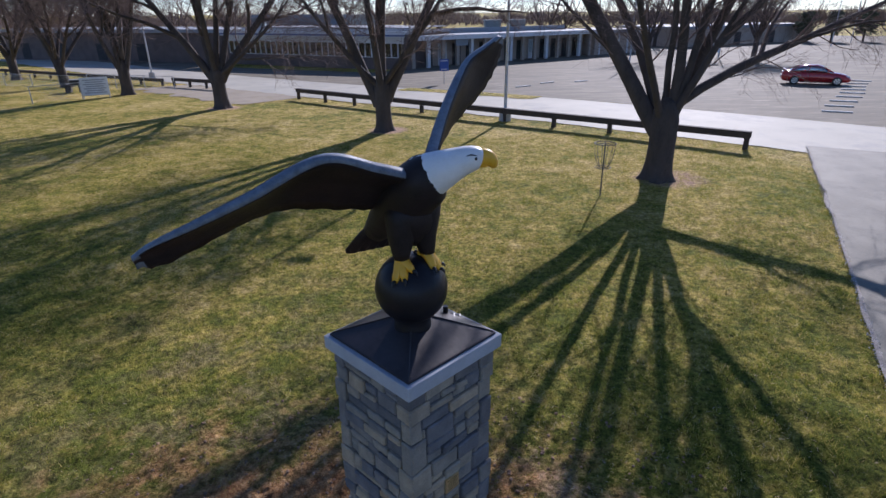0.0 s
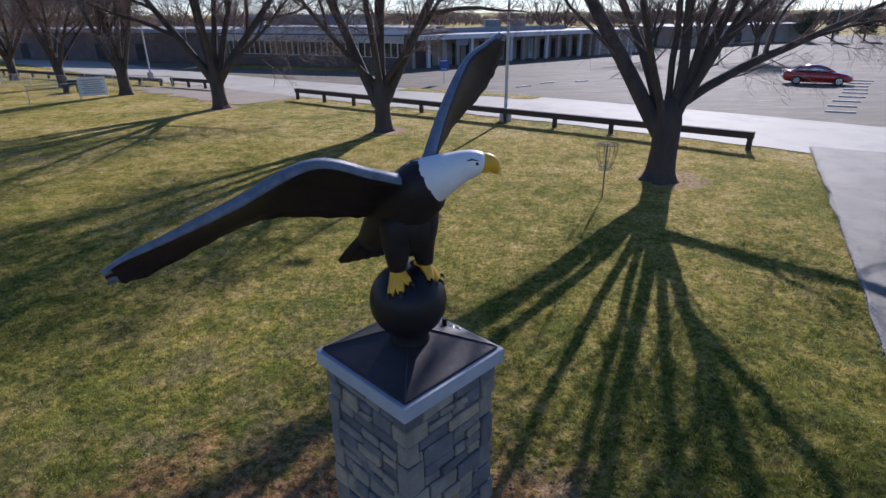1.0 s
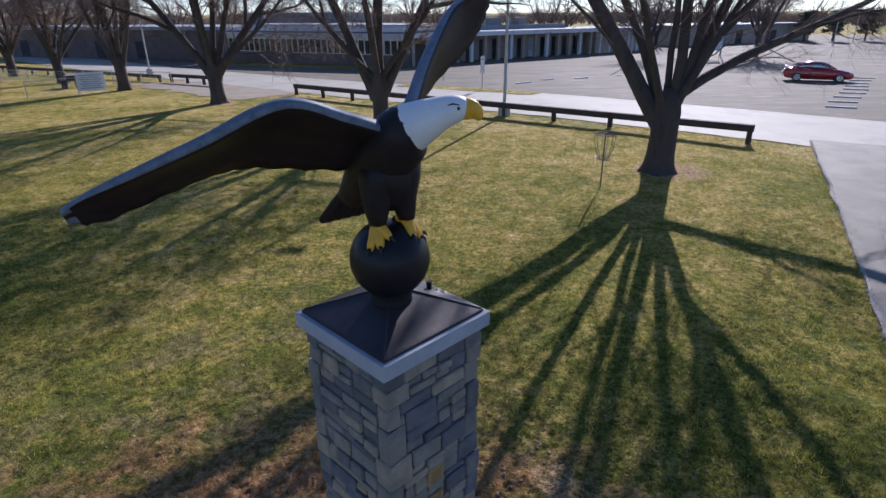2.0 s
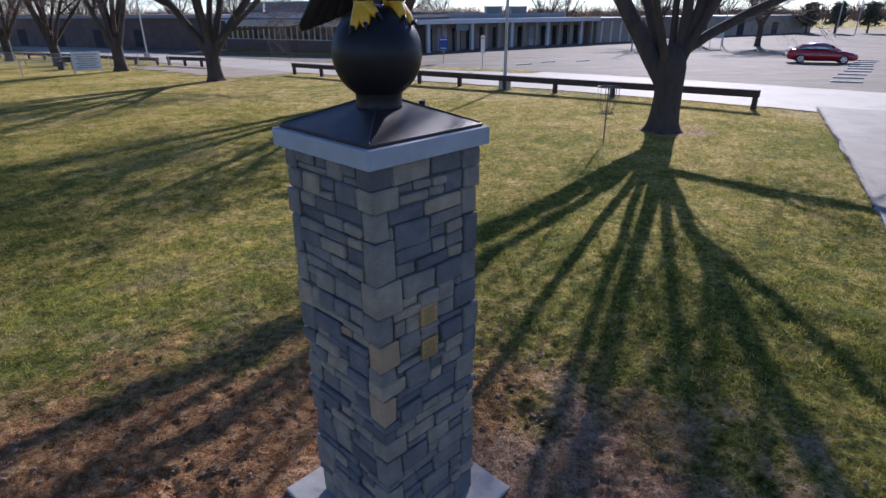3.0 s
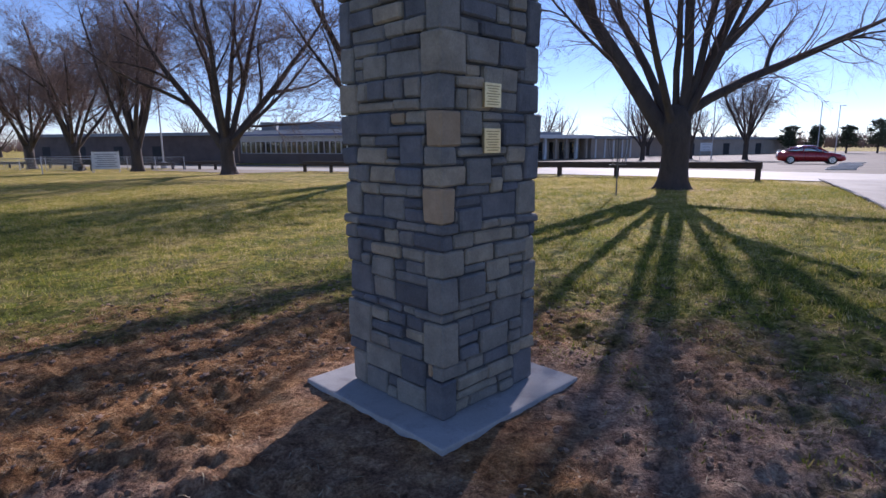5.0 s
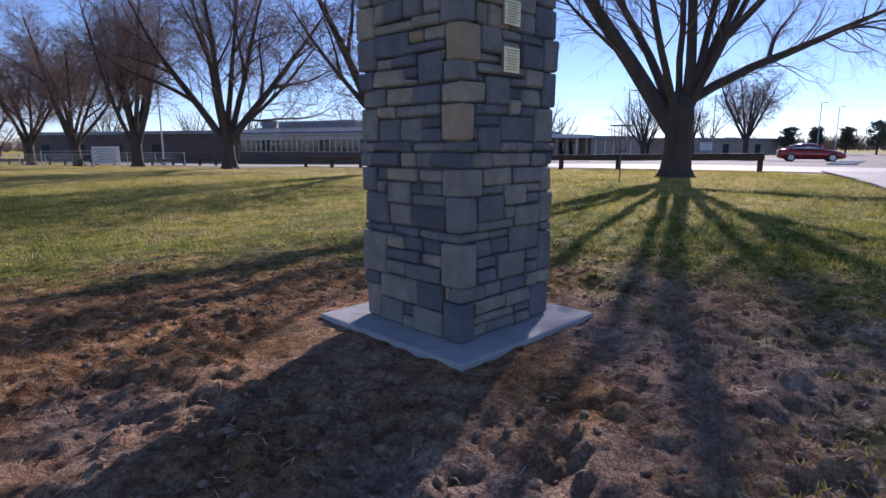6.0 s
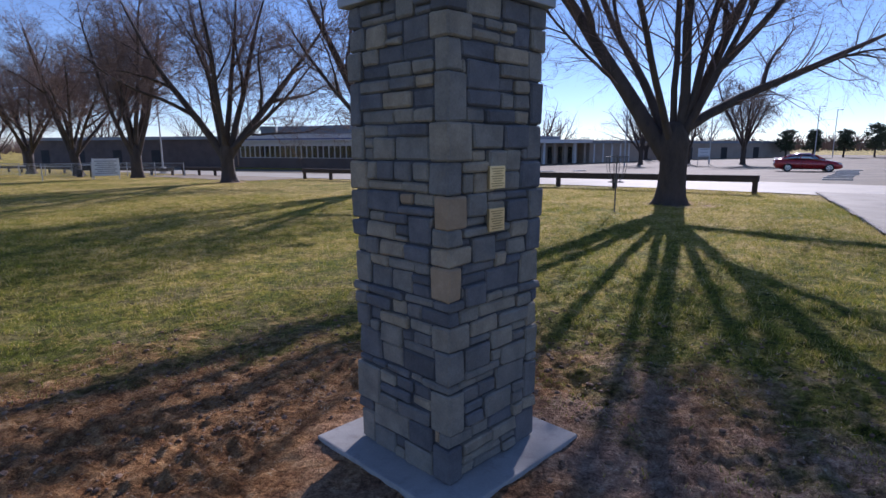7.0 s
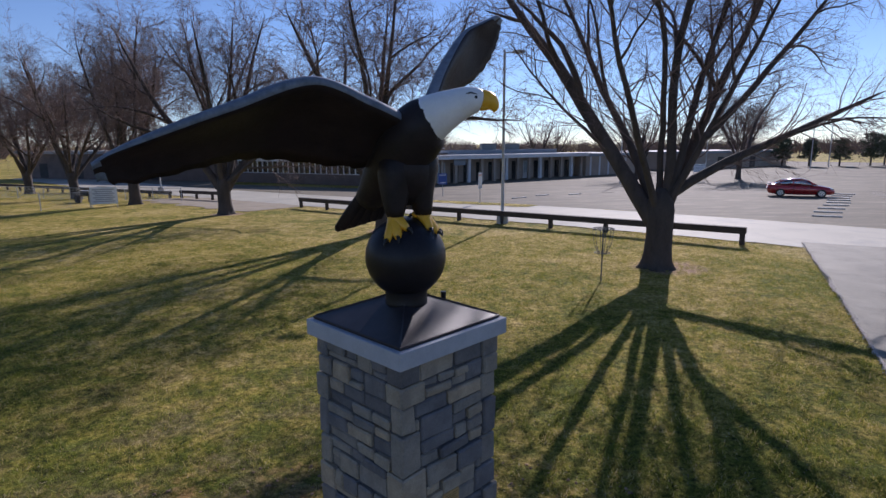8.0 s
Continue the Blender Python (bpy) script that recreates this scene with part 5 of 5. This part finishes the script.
# ---------------------------------------------------------------- lawn detail
def grass_field(name, count, x0, x1, y0, y1, h0, h1, w, seed, label):
    rs = np.random.RandomState(seed)
    x, y = rs.uniform(x0, x1, count), y0 + (y1 - y0) * rs.uniform(0, 1, count) ** 1.5
    V, F = [], []
    for i in range(count):
        X, Y = x[i], y[i]
        d = math.hypot((X - PILLAR[0] + 1.1) * 0.72, Y - 3.35)
        if d < 6.5:
            n = noise.fractal(Vector((X * 0.8, Y * 0.8, 4.0)), 0.9, 2.0, 3)
            if d < 1.5 or d + n * 2.0 + rs.normal(0, 0.45) < 2.75:
                continue
        if math.hypot(X + 3.0, Y - 7.2) < 4.2 and rs.uniform() < 0.45:
            continue
        clump = noise.noise(Vector((X * 3.1, Y * 3.1, 7.0)))
        if clump < rs.uniform(-0.9, 0.1):
            continue
        s = (X - EDGE_A.x) * EDGE_V.x + (Y - EDGE_A.y) * EDGE_V.y
        t = (X - RAIL_A.x) * AWAY.x + (Y - RAIL_A.y) * AWAY.y
        if s > -0.05 or t > 0.8:
            continue
        a = rs.uniform(0, 6.283)
        h = rs.uniform(h0, h1) * (1.0 + 1.1 * clump) * (0.55 if d < 3.6 else 1.0)
        c, sn = math.cos(a) * w, math.sin(a) * w
        lx, ly = rs.normal(0, 0.55) * h, rs.normal(0, 0.55) * h
        z = lawn_z(X, Y) - 0.008
        b = len(V)
        V += [(X - c, Y - sn, z), (X + c, Y + sn, z), (X + lx, Y + ly, z + h)]
        F.append((b, b + 1, b + 2))
    ob = new(name, mesh_from(name, V, F, M_GRASS))
    tagged(ob, label, "grass", kind="stuff")


grass_field("lawn_grass", 520000, -14, 12.5, 1.6, 26, 0.035, 0.075, 0.0055, 3, "short patchy winter grass, green and straw coloured")


def soil_clods(count, big, seed):
    """Loose grit, and larger crumbled lumps, lying on the bare soil."""
    rng = random.Random(seed)
    V, F = [], []
    lump = bmesh.new()
    bmesh.ops.create_icosphere(lump, subdivisions=1, radius=1)
    ball_v = [v.co.copy() for v in lump.verts]
    ball_f = [tuple(v.index for v in f.verts) for f in lump.faces]
    lump.free()
    cross = [Vector(d) for d in ((1, 0, 0), (0, 1, 0), (-1, 0, 0), (0, -1, 0), (0, 0, 0.7), (0, 0, -0.7))]
    cross_f = [t for i in range(4) for t in ((i, (i + 1) % 4, 4), ((i + 1) % 4, i, 5))]
    for k in range(count + big):
        a, r = rng.uniform(0, 6.283), 0.95 + 3.2 * rng.random()
        x, y = PILLAR[0] - 0.5 + r * math.cos(a) * 1.15, 3.3 + r * math.sin(a)
        e = Vector((x - PILLAR[0], y - PILLAR[1]))
        if abs(e.x) + abs(e.y) < 0.99:
            continue
        s = rng.uniform(0.003, 0.008) if k < count else rng.uniform(0.010, 0.030)
        c = Vector((x, y, lawn_z(x, y) + s * 0.1))
        turn = Matrix.Rotation(rng.uniform(0, 6.28), 3, "Z") @ Matrix.Rotation(rng.uniform(-0.6, 0.6), 3, "X")
        vs, fs = (cross, cross_f) if k < count else (ball_v, ball_f)
        b = len(V)
        for d in vs:
            V.append(c + turn @ Vector((d.x * s * rng.uniform(0.8, 1.35), d.y * s * rng.uniform(0.7, 1.1), d.z * s * rng.uniform(0.5, 0.8))))
        F += [tuple(b + i for i in f) for f in fs]
    ob = new("soil_clods", mesh_from("soil_clods", V, F, M_CLOD))
    tagged(ob, "loose brown soil clods and grit round the slab", "soil", kind="stuff")


M_CLOD = surface("soil_clod", (0.15, 0.088, 0.052), (0.38, 0.24, 0.15), 8, 60, 0.95, bump=0.6, island=0.35)
soil_clods(9000, 1800, 4)


def leaf_litter(count, seed):
    rng = random.Random(seed)
    V, F = [], []
    for k in range(count):
        a, r = rng.uniform(0, 6.283), 1.1 + 6.5 * rng.random()
        x, y = PILLAR[0] + r * math.cos(a) * 1.2, 4.0 + r * math.sin(a)
        if y < 1.0 or x > 6.5:
            continue
        s = rng.uniform(0.006, 0.015)
        t = rng.uniform(0, 6.283)
        u, v = Vector((math.cos(t), math.sin(t), rng.uniform(-0.3, 0.3))) * s, Vector((-math.sin(t), math.cos(t), rng.uniform(-0.3, 0.3))) * s * 0.6
        c = Vector((x, y, lawn_z(x, y) + 0.012))
        b = len(V)
        V += [c - u, c - v + Vector((0, 0, s * 0.4)), c + u, c + v + Vector((0, 0, s * 0.4))]
        F += [(b, b + 1, b + 2), (b, b + 2, b + 3)]
    tagged(new("leaf_litter", mesh_from("leaf_litter", V, F, M_LEAF)), "scattered dry leaf and straw bits on the soil", "leaf litter", kind="stuff")


leaf_litter(1500, 12)


def straw_litter(count, seed):
    rng = random.Random(seed)
    V, F = [], []
    for k in range(count):
        a, r = rng.uniform(0, 6.283), 0.98 + 5.0 * rng.random()
        x, y = PILLAR[0] + r * math.cos(a) * 1.2, 3.7 + r * math.sin(a)
        if y < 0.9 or x > 6.0:
            continue
        t, s = rng.uniform(0, 6.283), rng.uniform(0.018, 0.05)
        u, v = Vector((math.cos(t), math.sin(t), rng.uniform(-0.25, 0.25))) * s, Vector((-math.sin(t), math.cos(t), 0)) * 0.0022
        c = Vector((x, y, lawn_z(x, y) + 0.010))
        b = len(V)
        bow = Vector((rng.uniform(-0.3, 0.3) * s, rng.uniform(-0.3, 0.3) * s, 0.25 * s))
        V += [c - u - v, c - u + v, c + bow + v, c + bow - v, c + u]
        F += [(b, b + 1, b + 2, b + 3), (b + 3, b + 2, b + 4)]
    tagged(new("straw_litter", mesh_from("straw_litter", V, F, M_STRAW)), "dry straw scattered over the bare soil", "straw", kind="stuff")


M_STRAW = surface("dry_straw", (0.34, 0.25, 0.13), (0.62, 0.50, 0.31), 6, 40, 0.85, bump=0, island=0.4)
straw_litter(3500, 21)


def edge_gravel(count, seed):
    """Pale loose stones along the driveway's edge."""
    rng = random.Random(seed)
    V, F = [], []
    for k in range(count):
        p = EDGE_A + EDGE_U * rng.uniform(-0.4, 24) + EDGE_V * (rng.gauss(-0.03, 0.035) + 0.12 * noise.noise(Vector((k * 0.37, 0, 2))) * 0.3)
        s = 0.007 + 0.015 * rng.random() ** 2
        c = Vector((p.x, p.y, ground_z(p.x, p.y) + 0.058))
        b = len(V)
        for d in ((1, 0, 0), (0, 1, 0), (-1, 0, 0), (0, -1, 0), (0, 0, 0.8), (0, 0, -0.8)):
            V.append(c + Vector([q * s * rng.uniform(0.6, 1.4) for q in d]))
        for i in range(4):
            F += [(b + i, b + (i + 1) % 4, b + 4), (b + (i + 1) % 4, b + i, b + 5)]
    tagged(new("edge_gravel", mesh_from("edge_gravel", V, F, M_PEBBLE)), "pale loose gravel along the driveway edge", "gravel", kind="stuff")


M_PEBBLE = surface("pale_pebble", (0.42, 0.38, 0.33), (0.68, 0.64, 0.58), 6, 40, 0.8, bump=0, island=0.4)
edge_gravel(2400, 31)
